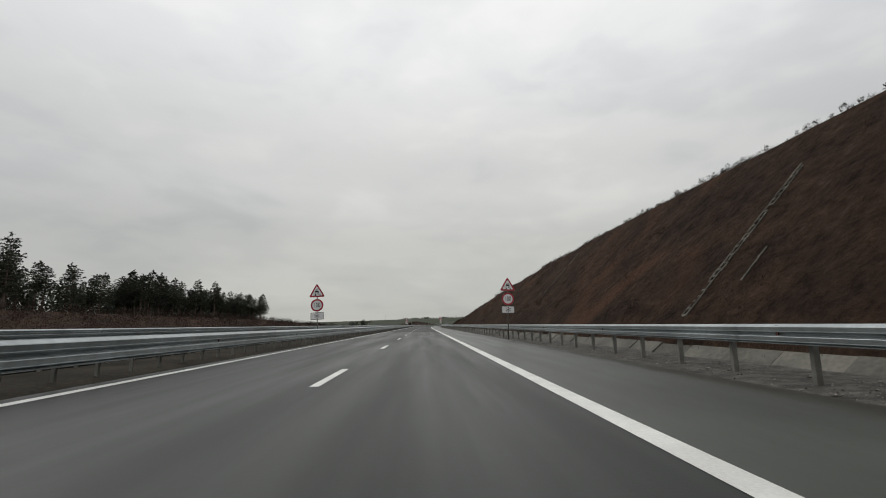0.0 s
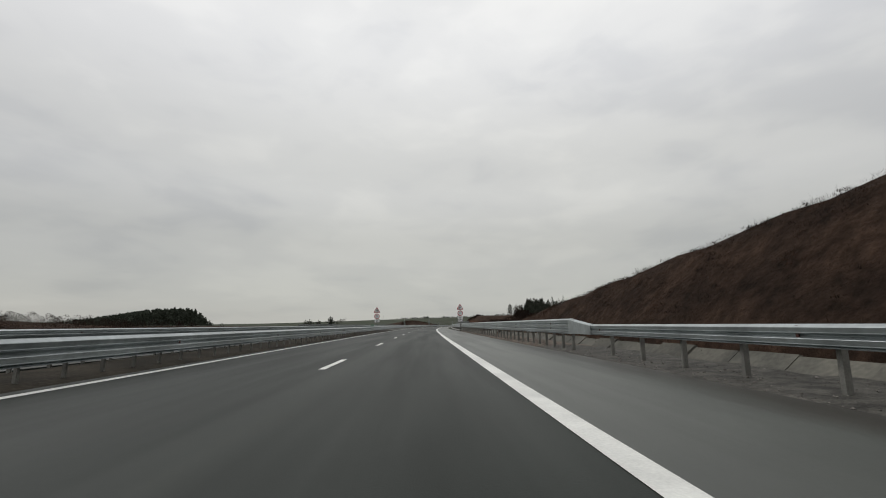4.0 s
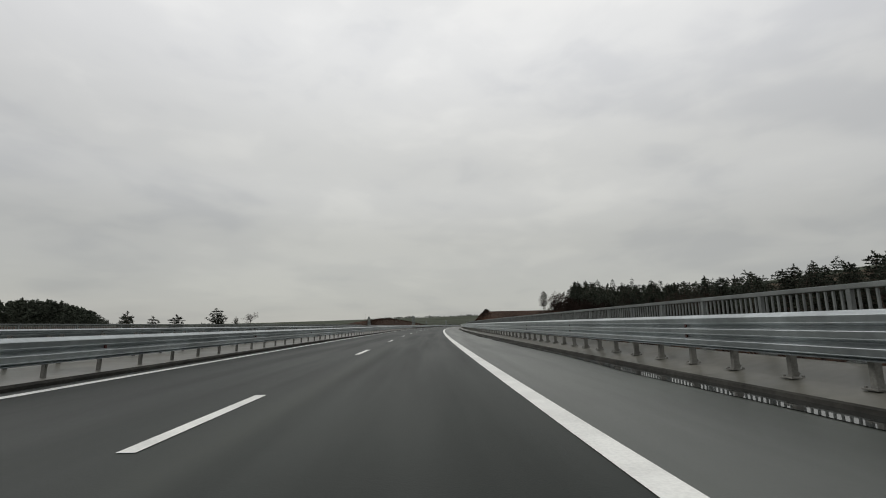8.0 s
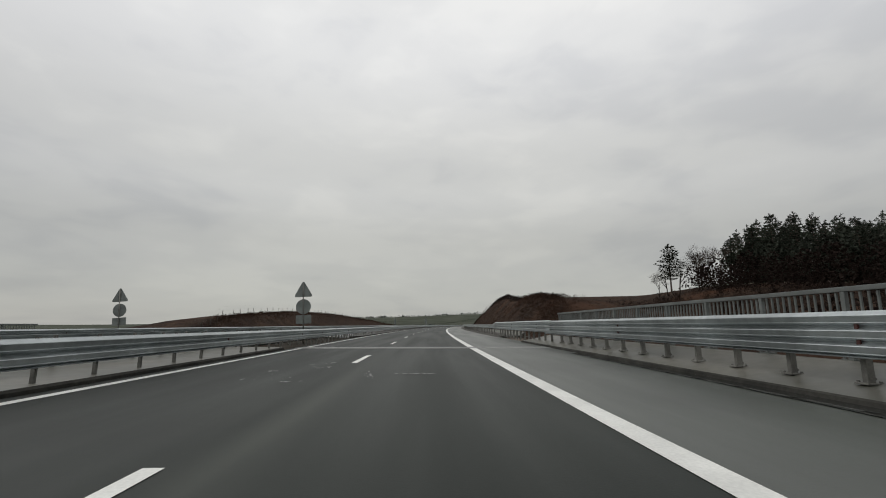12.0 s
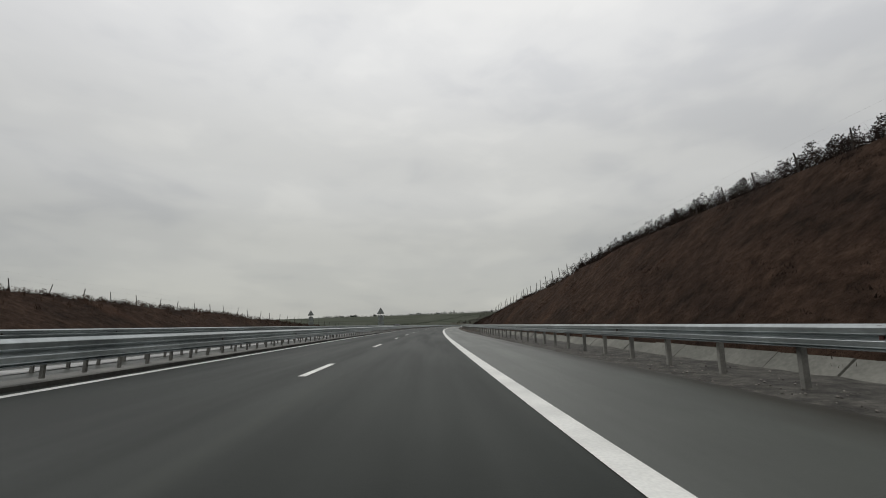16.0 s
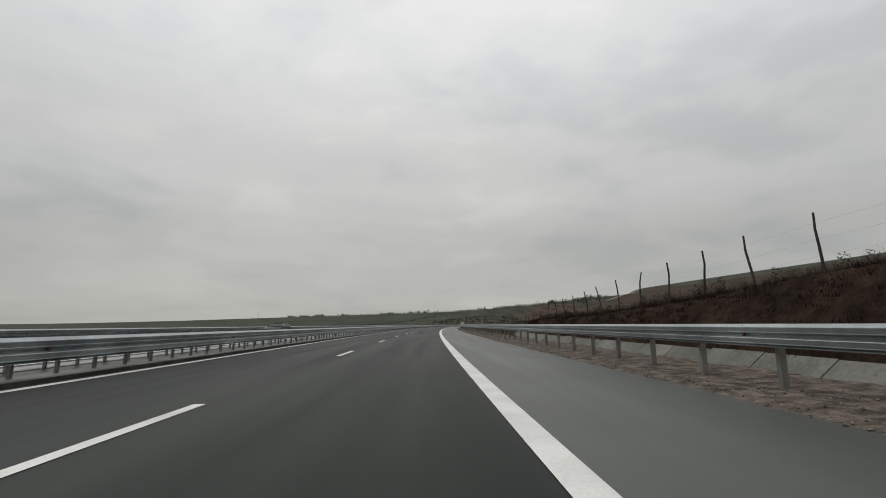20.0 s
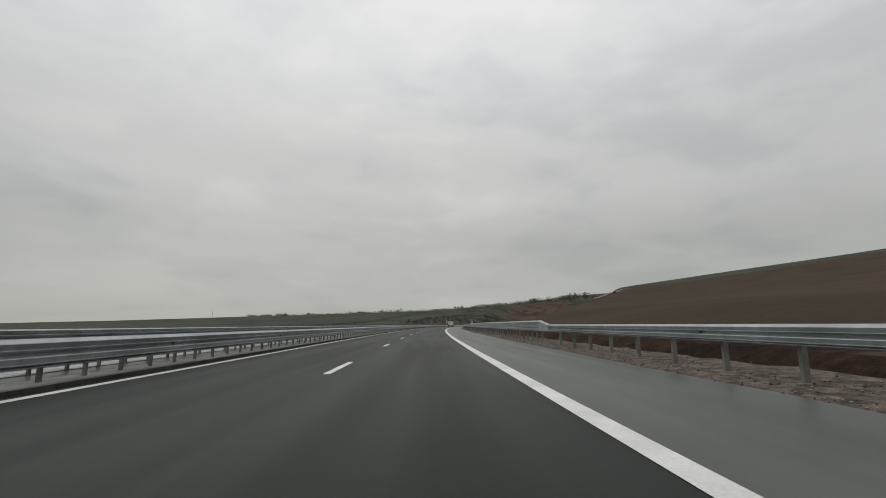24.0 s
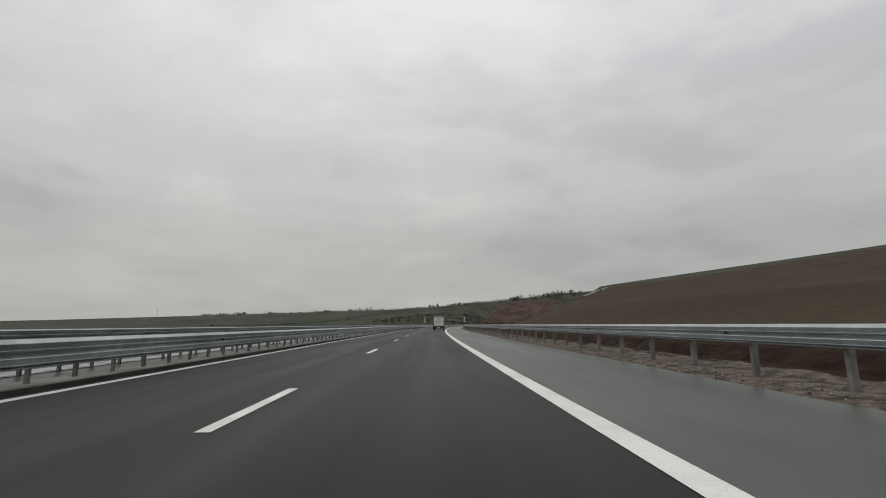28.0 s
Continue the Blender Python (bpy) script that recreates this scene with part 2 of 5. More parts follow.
CHALK = material("whitish_road_smear", (0.3, 0.3, 0.29), 0.5, spread=0.35, scale=0.9, fine=20, bump=0.0, other=(0.19, 0.19, 0.185))
PALEDITCH = material("greenish_ditch_concrete", (0.15, 0.15, 0.131), 0.8, spread=0.2, scale=0.5, fine=9, bump=0.2, other=(0.19, 0.188, 0.165), per_thing=0.12, spec=0.2)
VERGESTONE = material("wet_verge_stone", (0.095, 0.085, 0.073), 0.75, spread=0.55, scale=9, fine=40, bump=0.3, other=(0.24, 0.222, 0.2), spec=0.25)
JOINT = material("bridge_joint_concrete", (0.3, 0.3, 0.29), 0.5, spread=0.25, scale=2.0, fine=30, bump=0.1)
RUBBER = material("black_rubber", (0.02, 0.02, 0.02), 0.6, spread=0.1, bump=0.05)
GRAVEL = material("brown_gravel", (0.13, 0.107, 0.088), 0.9, spread=0.45, scale=3, fine=22, bump=0.8, spec=0.12)
WETGRAVEL = material("soaked_gravel", (0.07, 0.066, 0.057), 0.7, spread=0.4, scale=2.5, fine=24, bump=0.7, spec=0.25)
STONE = material("pale_stone", (0.2, 0.186, 0.162), 0.85, spread=0.35, scale=3, fine=30, bump=0.2, spec=0.2)
SOIL = material("dark_brown_soil", (0.036, 0.032, 0.025), 0.95, spread=0.35, scale=0.5, fine=12, bump=0.7, other=(0.048, 0.041, 0.031), spec=0.08)
DRYGRASS = material("dead_grass", (0.039, 0.0255, 0.0188), 0.95, spread=0.2, scale=0.35, fine=7, bump=0.6, other=(0.054, 0.0335, 0.0232), spec=0.06)
VERGE = material("dull_verge_grass", (0.05, 0.05, 0.03), 0.9, spread=0.3, scale=1.5, fine=8, bump=0, other=(0.075, 0.06, 0.04), spec=0.06)
TUFT = material("dry_stalks", (0.052, 0.033, 0.023), 0.9, spread=0.35, scale=0.3, fine=6, bump=0, spec=0.06)
FIELD = material("ploughed_field", (0.058, 0.0425, 0.0285), 0.95, spread=0.15, scale=0.02, fine=0.6, bump=0.3, spec=0.06)
GREEN = material("winter_crop_green", (0.055, 0.064, 0.044), 0.95, spread=0.2, scale=0.012, fine=0.5, bump=0.2, other=(0.074, 0.08, 0.06), spec=0.06)
SCRUB = material("olive_scrub_hillside", (0.052, 0.058, 0.043), 0.95, spread=0.4, scale=0.03, fine=0.3, bump=0.5, other=(0.08, 0.077, 0.057), spec=0.05)
DIRT = material("red_brown_dug_earth", (0.072, 0.05, 0.04), 0.95, spread=0.35, scale=0.05, fine=0.6, bump=0.5, spec=0.05)
rugged(DRYGRASS, 1.6, 0.55, 1.4, 0.45, (0.085, 0.045, 0.028))
rugged(GRAVEL, 7.0, 0.75, 1.25, 0.06)
rugged(WETGRAVEL, 7.0, 0.7, 1.3, 0.06)
BARK = material("pine_bark", (0.09, 0.065, 0.05), 0.9, spread=0.3, scale=2, fine=20, bump=0.5)
NEEDLE = material("pine_needles", (0.056, 0.064, 0.049), 0.9, spread=0.3, scale=0.6, fine=5, bump=0, per_thing=0.25, spec=0.04)
BRACKEN = material("dark_dead_bracken", (0.026, 0.0185, 0.0155), 0.95, spread=0.15, scale=0.2, fine=5, bump=0, spec=0.03)
CHUTE = material("soiled_pale_concrete", (0.13, 0.118, 0.1), 0.85, spread=0.35, scale=2.0, fine=14, bump=0.2, per_thing=0.3, spec=0.2)
HEATH = material("brown_dead_bracken", (0.036, 0.0245, 0.0195), 0.95, spread=0.3, scale=0.15, fine=5, bump=0, spec=0.03)
RUST = material("red_brown_scrub", (0.054, 0.032, 0.023), 0.95, spread=0.3, scale=0.15, fine=4, bump=0, spec=0.03)
TWIG = material("bare_twigs", (0.055, 0.042, 0.034), 0.9, spread=0.25, scale=1, bump=0, spec=0.08)
WOOD = material("weathered_post_wood", (0.035, 0.029, 0.024), 0.9, spread=0.3, scale=4, fine=30, bump=0.4, per_thing=0.2)
WATER = material("standing_water", (0.02, 0.021, 0.02), 0.03, spread=0.2, scale=0.5, fine=3, bump=0.0)
WHITE = material("white_sign_sheet", (0.75, 0.75, 0.75), 0.4, spread=0.05, scale=3, bump=0)
RED = material("red_sign_sheet", (0.36, 0.012, 0.03), 0.4, spread=0.1, scale=3, bump=0)
BLACK = material("black_sign_film", (0.015, 0.015, 0.015), 0.5, spread=0.1, scale=3, bump=0)
RAILING = material("dull_railing_paint", (0.15, 0.162, 0.155), 0.6, 0.3, spread=0.15, scale=2, bump=0, per_thing=0.1)
SIGNBACK = material("grey_sign_back", (0.2, 0.22, 0.21), 0.55, 0.4, spread=0.12, scale=2, bump=0)
GREENPLATE = material("green_plate", (0.02, 0.12, 0.06), 0.4, spread=0.1, bump=0)
VANWHITE = material("dirty_white_paint", (0.6, 0.6, 0.57), 0.35, spread=0.12, scale=1.5, bump=0)
VANGREY = material("dirt_streaked_van_paint", (0.13, 0.13, 0.122), 0.4, spread=0.3, scale=1.2, bump=0)
CARGREY = material("dark_grey_car_paint", (0.06, 0.07, 0.075), 0.25, 0.4, spread=0.1, scale=2, bump=0)
GLASS = material("dark_window_glass", (0.015, 0.018, 0.02), 0.08, spread=0.1, bump=0)
TAIL = material("red_lamp_plastic", (0.35, 0.02, 0.02), 0.25, spread=0.1, bump=0)


# ---------------------------------------------------------------- mesh helpers
def mesh_from(name, verts, faces, mats, smooth=False, slots=None):
    me = bpy.data.meshes.new(name)
    me.from_pydata([tuple(v) for v in verts], [], faces)
    for m in (mats if isinstance(mats, (list, tuple)) else [mats]):
        me.materials.append(m)
    if slots is not None:
        me.polygons.foreach_set("material_index", slots)
    if smooth:
        me.polygons.foreach_set("use_smooth", [True] * len(me.polygons))
    me.update()
    return me


def from_bm(name, bm, mat, smooth=False):
    me = bpy.data.meshes.new(name)
    bmesh.ops.recalc_face_normals(bm, faces=bm.faces[:])
    bm.to_mesh(me)
    bm.free()
    me.materials.append(mat)
    if smooth:
        me.polygons.foreach_set("use_smooth", [True] * len(me.polygons))
    return me


def child(name, me, parent, m=None, label=""):
    ob = new(name, me)
    ob.parent = parent
    if m is not None:
        ob.matrix_basis = m
    return tagged(ob, label)


def part(name, bm, mat, parent, label="", m=None, smooth=False):
    return child(name, from_bm(name, bm, mat, smooth), parent, m, label)


def empty(name, m, label, category, group="", kind=""):
    ob = new(name)
    ob.matrix_basis = m
    return tagged(ob, label, category, group, kind)


def box(w, d, h, x=0.0, y=0.0, z=0.0, bevel=0.0, bm=None, turn=None):
    """A box centred at x, y with its foot at z, added to bm."""
    out = bm if bm is not None else bmesh.new()
    made = bmesh.ops.create_cube(out, size=1.0)["verts"]
    m = Matrix.Translation((x, y, z + h / 2)) @ (turn if turn else Matrix.Identity(4)) @ Matrix.Diagonal((w, d, h, 1))
    bmesh.ops.transform(out, matrix=m, verts=made)
    if bevel:
        edges = list({e for v in made for e in v.link_edges})
        bmesh.ops.bevel(out, geom=edges, offset=bevel, segments=2, affect="EDGES", profile=0.6)
    return out


def tube(bm, p, q, r0, r1, sides=6):
    p, q = Vector(p), Vector(q)
    d = (q - p)
    m = Matrix.Translation((p + q) / 2) @ d.to_track_quat("Z", "Y").to_matrix().to_4x4()
    bmesh.ops.create_cone(bm, cap_ends=True, segments=sides, radius1=r0, radius2=r1, depth=d.length, matrix=m)
    return bm


def ribbon(name, s0, s1, profile, mats, step=4.0, slots=None):
    """A strip along the road: profile is a row of (u, z); one band of faces between each two."""
    ss = np.arange(s0, s1 + step * 0.5, step)
    verts, faces, mat = [], [], []
    k = len(profile)
    for s in ss:
        verts += [at(s, u, z) for u, z in profile]
    for i in range(len(ss) - 1):
        for j in range(k - 1):
            a = i * k + j
            faces.append((a, a + 1, a + k + 1, a + k))
            mat.append(slots[j] if slots else 0)
    me = mesh_from(name, verts, faces, mats, slots=mat)
    plan = me.uv_layers.new(name="plan")
    for loop in me.loops:
        i, j = divmod(loop.vertex_index, k)
        plan.data[loop.index].uv = (profile[j][0], ss[i])
    return me


def smooth01(x, a, b):
    t = np.clip((np.asarray(x, float) - a) / (b - a), 0, 1)
    return t * t * (3 - 2 * t)
# ---------------------------------------------------------------- the lie of the land
BRIDGE = (182.0, 327.5)
CUT_A = ((-400, 8), (-60, 10.5), (45, 10.5), (69, 9.5), (86, 8.3), (97, 7.3), (111, 6.15), (129, 4.1), (150, 1.8), (165, 0.0))
CUT_B = ((340, 0), (352, 3.4), (365, 4.6), (374, 4.8), (384, 5.0), (390, 5.6), (395, 5.9), (405, 6.6), (415, 7.0), (422, 7.1), (432, 7.05), (440, 6.95), (447, 6.6),
         (450, 6.2), (452, 5.75), (456, 5.4), (460, 5.05), (465, 4.85), (471, 4.65), (478, 4.15), (484, 3.75), (490, 3.35), (497, 3.05), (503, 2.6), (519, 2.3), (524, 1.95),
         (530, 1.75), (540, 1.65), (560, 1.5), (590, 1.3), (615, 0.0))
BANK_L = ((350, 0.0), (356, 0.9), (362, 1.8), (372, 2.4), (395, 3.4), (425, 3.6), (447, 2.9), (465, 2.2), (483, 1.1), (505, 0.3))


def table(s, rows):
    return np.interp(s, [r[0] for r in rows], [r[1] for r in rows], left=rows[0][1] if rows is CUT_A else 0.0, right=0.0)


def wobble(x, y, size):
    return noise.noise((x / size, y / size, 3.7))


HILL_A, HILL_D = at(660, 0), (at(661, 0) - at(660, 0)).normalized()
HILL_R = Vector((HILL_D.y, -HILL_D.x, 0))


def hill_range(s, u):
    """Distance over the ground from the foot of the big hill, and its height there."""
    d = at(s, u) - HILL_A
    x, y = d.dot(HILL_R), d.dot(HILL_D)
    r = math.hypot(x, y)
    g = 0.58 + 0.42 * float(smooth01(r, 100, 1900))
    return r, max(0.0, 0.024 * y + 0.147 * x) * g * (1 - 0.5 * float(smooth01(r, 2100, 3500)))


def ground_height(s, u):
    """Height of the ground over the road's level."""
    h = -0.08
    roll = wobble(s, u, 9.0)
    if u > 7.0:
        cut = float(table(s, CUT_A) + table(s, CUT_B))
        face = 0.25 + 1.1 * (u - 9.2)
        top = cut + 0.25 * wobble(s, 5, 14.0) + 0.02 * max(0, u - 9.2 - cut / 1.1)
        if 330 < s < 400:
            top -= (0.5 - 0.5 * float(smooth01(s, 375, 400))) * cut * float(smooth01(u, 11.5 + cut / 1.1, 24 + cut / 1.1))
        if cut > 0.05 and u > 9.0:
            h = min(face, top) + 0.08 * roll * min(1, (u - 9) / 2) * min(1, cut)
        elif u > 9.0:
            h = 0.0
        elif u > 7.4 and (-30 < s < 163 or 351 < s < 548):
            h = -0.52
        else:
            h = -0.03
        if 136 < s < 184 and u > 11:
            h = max(h, float(np.interp(s, (136, 148, 158, 168, 182), (1.6, 1.9, 1.6, 1.0, 0.2)) * smooth01(u, 11, 16)))
        low = 1 - min(1, cut / 2.0)
        # fill beside the road where there is no cut, then the rising field far off
        if s > 480:
            far = float(smooth01(s, 500 + 0.95 * max(0, u - 20), 570 + 1.15 * max(0, u - 20)))
            h -= low * float(smooth01(s, 500, 570)) * 0.9 * float(smooth01(u, 7.3, 10))
            h += 1.3 * float(smooth01(s, 578, 610) * (1 - smooth01(s, 850, 880)) * smooth01(u, 8.3, 10.2) * (1 - smooth01(u, 12.5, 17)))
            hill = hill_range(s, u)[1] if u > 9 else 0.0
            if u > 14:
                h = max(h, far * (hill + 0.9) * float(smooth01(u, 9, 60 + 0.1 * max(0, s - 760))) - 0.9)
        wood = float(smooth01(s, 285, 385) * (1 - smooth01(s, 400, 520)))
        if u > 20:
            h = max(h, wood * 7.2 * float(smooth01(u, 20, 45)))
    elif u < -21.0:
        bank = float(table(s, BANK_L))
        bank *= 1 - float(smooth01(-u, 30, 41))
        h = min(0.55 * (-u - 21.5), bank) + 0.1 * roll if bank > 0.05 else 0.0
        h = max(h, -0.15)
        if s < 260:
            h += 2.7 * float(smooth01(-u, 24, 50)) * (1 - float(smooth01(s, 120, 200)))
    valley = float(smooth01(s, 183, 204) * (1 - smooth01(s, 306, 327)))
    if valley > 0:
        depth = -9.0 + (8.6 * float(smooth01(u, 20, 46)) if u > 0 else 6.0 * float(smooth01(-u - 7, 30, 110)))
        wood = float(smooth01(u, 18, 45)) * float(smooth01(s, 285, 330))
        h = h + (depth - h) * valley * (1 - wood)
    if s > 700:
        front = float(smooth01(s, 1150, 1950) * np.interp(u, (-2500, -1500, -1200, -700, -277, -73, 84, 250), (0, 15, 25, 35, 46, 64, 82, 92)))
        if abs(u + 7) > 14:
            h = max(h, front * float(smooth01(abs(u + 7), 14, 80)))
        if s > 1500:
            h = max(h, front)
    if s > 560 and u < -24:
        h -= 1.2 * float(smooth01(-u, 24, 60)) * (1 - float(smooth01(s, 900, 1400)))
    return h


cols = [-3200, -2300, -1700, -1300, -1000, -760, -580, -450, -350, -280, -220, -180, -150, -125, -105, -90, -78, -68, -60,
        -54, -49, -45, -41, -38, -35, -32.5, -30.5, -29, -27.5, -26, -24.5, -23, -21.8, -20.6, -14, -8.9, -7.3, -5.9, 0, 6.0, 7.35, 7.7, 8.4, 9.0]
cols += [9.4 + 0.6 * i for i in range(20)] + [22, 23.5, 25, 28, 31, 35, 39, 44, 50, 57, 65, 75, 90, 110, 135, 165, 200, 240,
                                               290, 340, 390, 440, 500, 580, 700, 850, 1050, 1300, 1600, 2000, 2600]
rows_s = [-2500, -1700, -1000, -600, -350, -220, -140, -100, -80] + list(np.arange(-66, 580, 2.0)) + list(np.arange(580, 800, 5.0)) + \
    [800, 815, 835, 860, 890, 930, 980, 1040, 1110, 1190, 1280, 1380, 1500, 1630, 1760, 1900, 2050, 2300, 2700, 3200, 3900, 4700]
verts, faces, slots = [], [], []
for s in rows_s:
    for u in cols:
        h = ground_height(s, u)
        verts.append(at(s, u, h))
nc = len(cols)
for i in range(len(rows_s) - 1):
    s = (rows_s[i] + rows_s[i + 1]) / 2
    for j in range(nc - 1):
        u = (cols[j] + cols[j + 1]) / 2
        faces.append((i * nc + j, i * nc + j + 1, (i + 1) * nc + j + 1, (i + 1) * nc + j))
        if s > 1180 and u < 17:
            k = 5 if u > -190 else 3
        elif -9 < u < 7.5:
            k = 4 if u < -5 else 1 if u < 7.4 else 0
        elif s > 520 and u > (17 if s < 560 else 23):
            k = 2 if hill_range(s, u)[0] < 1520 or s < 700 else 3
            if s > 1330 and u < 60 + 0.2 * (s - 1330):
                k = 5
        elif s > 900 or (u < -60 and s > 420) or u < -230:
            k = 3
        else:
            k = 0
        if 550 < s < 620 and 9.7 < u < 24:
            k = 2
        if 1400 < s < 1640 and -49 < u < 65:
            k = 6
        slots.append(k)
ground = tagged(new("ground", mesh_from("ground", verts, faces, [DRYGRASS, GRAVEL, FIELD, GREEN, SOIL, SCRUB, DIRT], smooth=True, slots=slots)),
                "brown winter ground with cut slopes and fields", "ground", kind="structure")

# ---------------------------------------------------------------- carriageways
S0, S1 = -60.0, 1180.0
LANES = [(-6.05, -0.1), (-6.05, 0.0), (1.9, 0.0), (2.1, 0.0)]
road = tagged(new("road", ribbon("road", 62.0, S1, LANES, [ASPHALT])), "wet dark asphalt motorway lanes with white markings", "road", kind="structure")
child("lanes", ribbon("lanes", S0, 62.0, LANES, [SOAKED], step=2.0), road, label="older soaked asphalt with wet sheen painted as pale streaks")
child("hard_shoulder", ribbon("hard_shoulder", S0, S1, [(2.1, 0.0), (5.5, 0.0), (5.95, -0.01), (6.05, -0.1)], [SHOULDER]), road,
      label="paler wet asphalt hard shoulder")
child("edge_line", ribbon("edge_line", S0, S1, [(1.85, 0.006), (2.15, 0.006)], [PAINT]), road, label="wide white edge line")
child("edge_line", ribbon("edge_line", S0, S1, [(-5.72, 0.006), (-5.52, 0.006)], [PAINT]), road)
for i in range(-5, 90):
    s = 7.4 + 12 * i
    child("lane_dash", ribbon("lane_dash", s, s + 3.0, [(-2.09, 0.006), (-1.93, 0.006)], [PAINT], step=1.5), road)
road_b = tagged(new("road_opposite", ribbon("road_opposite", S0, S1, [(-20.4, -0.1), (-20.4, 0.0), (-9.1, 0.0), (-9.1, -0.1)], [ASPHALT])),
                "wet asphalt opposite carriageway behind the median", "road", kind="structure")
child("edge_line", ribbon("edge_line", S0, S1, [(-9.75, 0.006), (-9.55, 0.006)], [PAINT]), road_b)
child("edge_line", ribbon("edge_line", S0, S1, [(-17.3, 0.006), (-17.0, 0.006)], [PAINT]), road_b)
for i in range(-4, 70):
    s = 3 + 12 * i
    child("lane_dash", ribbon("lane_dash", s, s + 3.0, [(-13.45, 0.006), (-13.3, 0.006)], [PAINT], step=1.5), road_b)
child("seam", ribbon("seam", 61.9, 62.3, [(-5.6, 0.005), (1.8, 0.005)], [WETEDGE], step=0.1), road, label="thin pale seam across the lanes")
child("gutter", ribbon("gutter", 345, S1, [(-9.1, -0.02), (-8.9, -0.01), (-6.85, -0.03), (-6.8, 0.07), (-6.12, 0.1), (-6.0, 0.1), (-5.97, 0.08), (-5.95, -0.01)], [SHOULDER, CONCRETE, KERB],
      slots=(0, 0, 1, 1, 1, 1, 2)), road, label="pale concrete edge strip")
child("pale_strip", ribbon("pale_strip", 345, S1, [(-9.0, 0.0), (-8.96, 0.02), (-8.3, 0.02), (-8.26, 0.0)], [JOINT]), road, label="pale strip along the far side of the median")


def scuffs(places):
    """Whitish flecks smeared over the asphalt: rows of s, u, length along and across, and how many."""
    rng = random.Random(31)
    verts, faces = [], []
    for s, u, along_s, across, n in places:
        for k in range(n):
            cs, cu = s + rng.gauss(0, along_s), u + rng.gauss(0, across)
            ls, lu = rng.uniform(0.02, 0.07) * (2 if along_s > across else 1), rng.uniform(0.006, 0.022) * (1 if along_s > across else 4)
            ring = [(cs + ls * math.cos(a) * rng.uniform(0.5, 1.2), cu - lu * math.sin(a) * rng.uniform(0.5, 1.2)) for a in np.arange(0, 6.2, 0.9)]
            faces.append(tuple(range(len(verts), len(verts) + len(ring))))
            verts += [at(a, b, 0.005 + 0.00005 * len(faces)) for a, b in ring]
    return mesh_from("smear", verts, faces, CHALK)


tagged(child("smear", scuffs(((464.1, -1.5, 0.45, 0.11, 80), (465.0, -1.36, 0.4, 0.11, 50), (466.6, -1.08, 0.6, 0.05, 16),
                              (316.6, -0.3, 0.03, 0.2, 14), (315.3, -2.55, 0.03, 0.1, 5), (317.2, -3.4, 0.1, 0.1, 5), (318.0, -2.5, 0.12, 0.15, 6), (316.4, -1.2, 0.5, 0.1, 14),
                              (315.8, -3.2, 0.4, 0.3, 6), (319.2, -2.9, 0.2, 0.2, 6))), road, label="whitish smears on the wet lanes"), kind="stuff")

# concrete-lined ditch at the foot of the cuts, made of slabs
ditch = empty("concrete_ditch", Matrix.Identity(4), "grey concrete lined drainage ditch beside the verge", "ditch", kind="structure")
slab = bmesh.new()
pts = [(-0.75, 0.02), (-0.3, -0.42), (0.05, -0.45), (1.03, 0.36), (1.13, 0.33), (0.1, -0.55), (-0.35, -0.53), (-0.8, -0.06)]
front = [slab.verts.new((x, -0.98, z)) for x, z in pts]
back = [slab.verts.new((x, 0.98, z)) for x, z in pts]
for i in range(8):
    j = (i + 1) % 8
    slab.faces.new((front[i], front[j], back[j], back[i]))
for a in ((0, 1, 6, 7), (1, 2, 5, 6), (2, 3, 4, 5)):
    slab.faces.new([front[i] for i in a])
    slab.faces.new([back[i] for i in a])
slab_me = from_bm("slab", slab, DITCH)
pale_slab_me = slab_me.copy()
pale_slab_me.materials[0] = PALEDITCH
for s0, s1, me, k in ((-30, 157, slab_me, 1.0), (352, 547, pale_slab_me, 0.4)):
    for s in np.arange(s0, s1, 2.0):
        child("slab", me, ditch, along(s, 8.2 + k * random.uniform(-.03, .03), k * random.uniform(-0.07, 0.05), k * random.uniform(-1.5, 1.5)))

# the broken end of the ditch: tipped slabs lying about
broken_me = [from_bm("slab", box(w, d, 0.09, bevel=0.012), CONCRETE) for w, d in ((0.95, 1.5), (0.7, 1.1), (0.5, 0.8))]
for s, u, z, k, rx, ry, rz in ((157.4, 8.2, -0.02, 1, 8, -38, 20), (158.3, 8.9, 0.2, 0, -12, -52, 8), (159.1, 8.0, 0.12, 2, 40, 24, 50), (159.8, 8.8, 0.3, 1, 26, -60, -15),
                               (160.6, 8.1, 0.1, 0, 4, -8, 12), (161.6, 9.0, 0.14, 2, -30, 12, 70), (162.4, 8.3, 0.05, 1, 6, 5, -20), (163.5, 8.6, 0.05, 0, -5, 6, 35),
                               (547.6, 8.9, 0.2, 1, 10, -35, 25), (548.4, 8.3, 0.02, 2, -15, 10, 60)):
    child("slab", broken_me[k], ditch, along(s, u, z) @ pose(0, 0, 0, rx, ry, rz))

# ---------------------------------------------------------------- the bridge
bs, be = BRIDGE
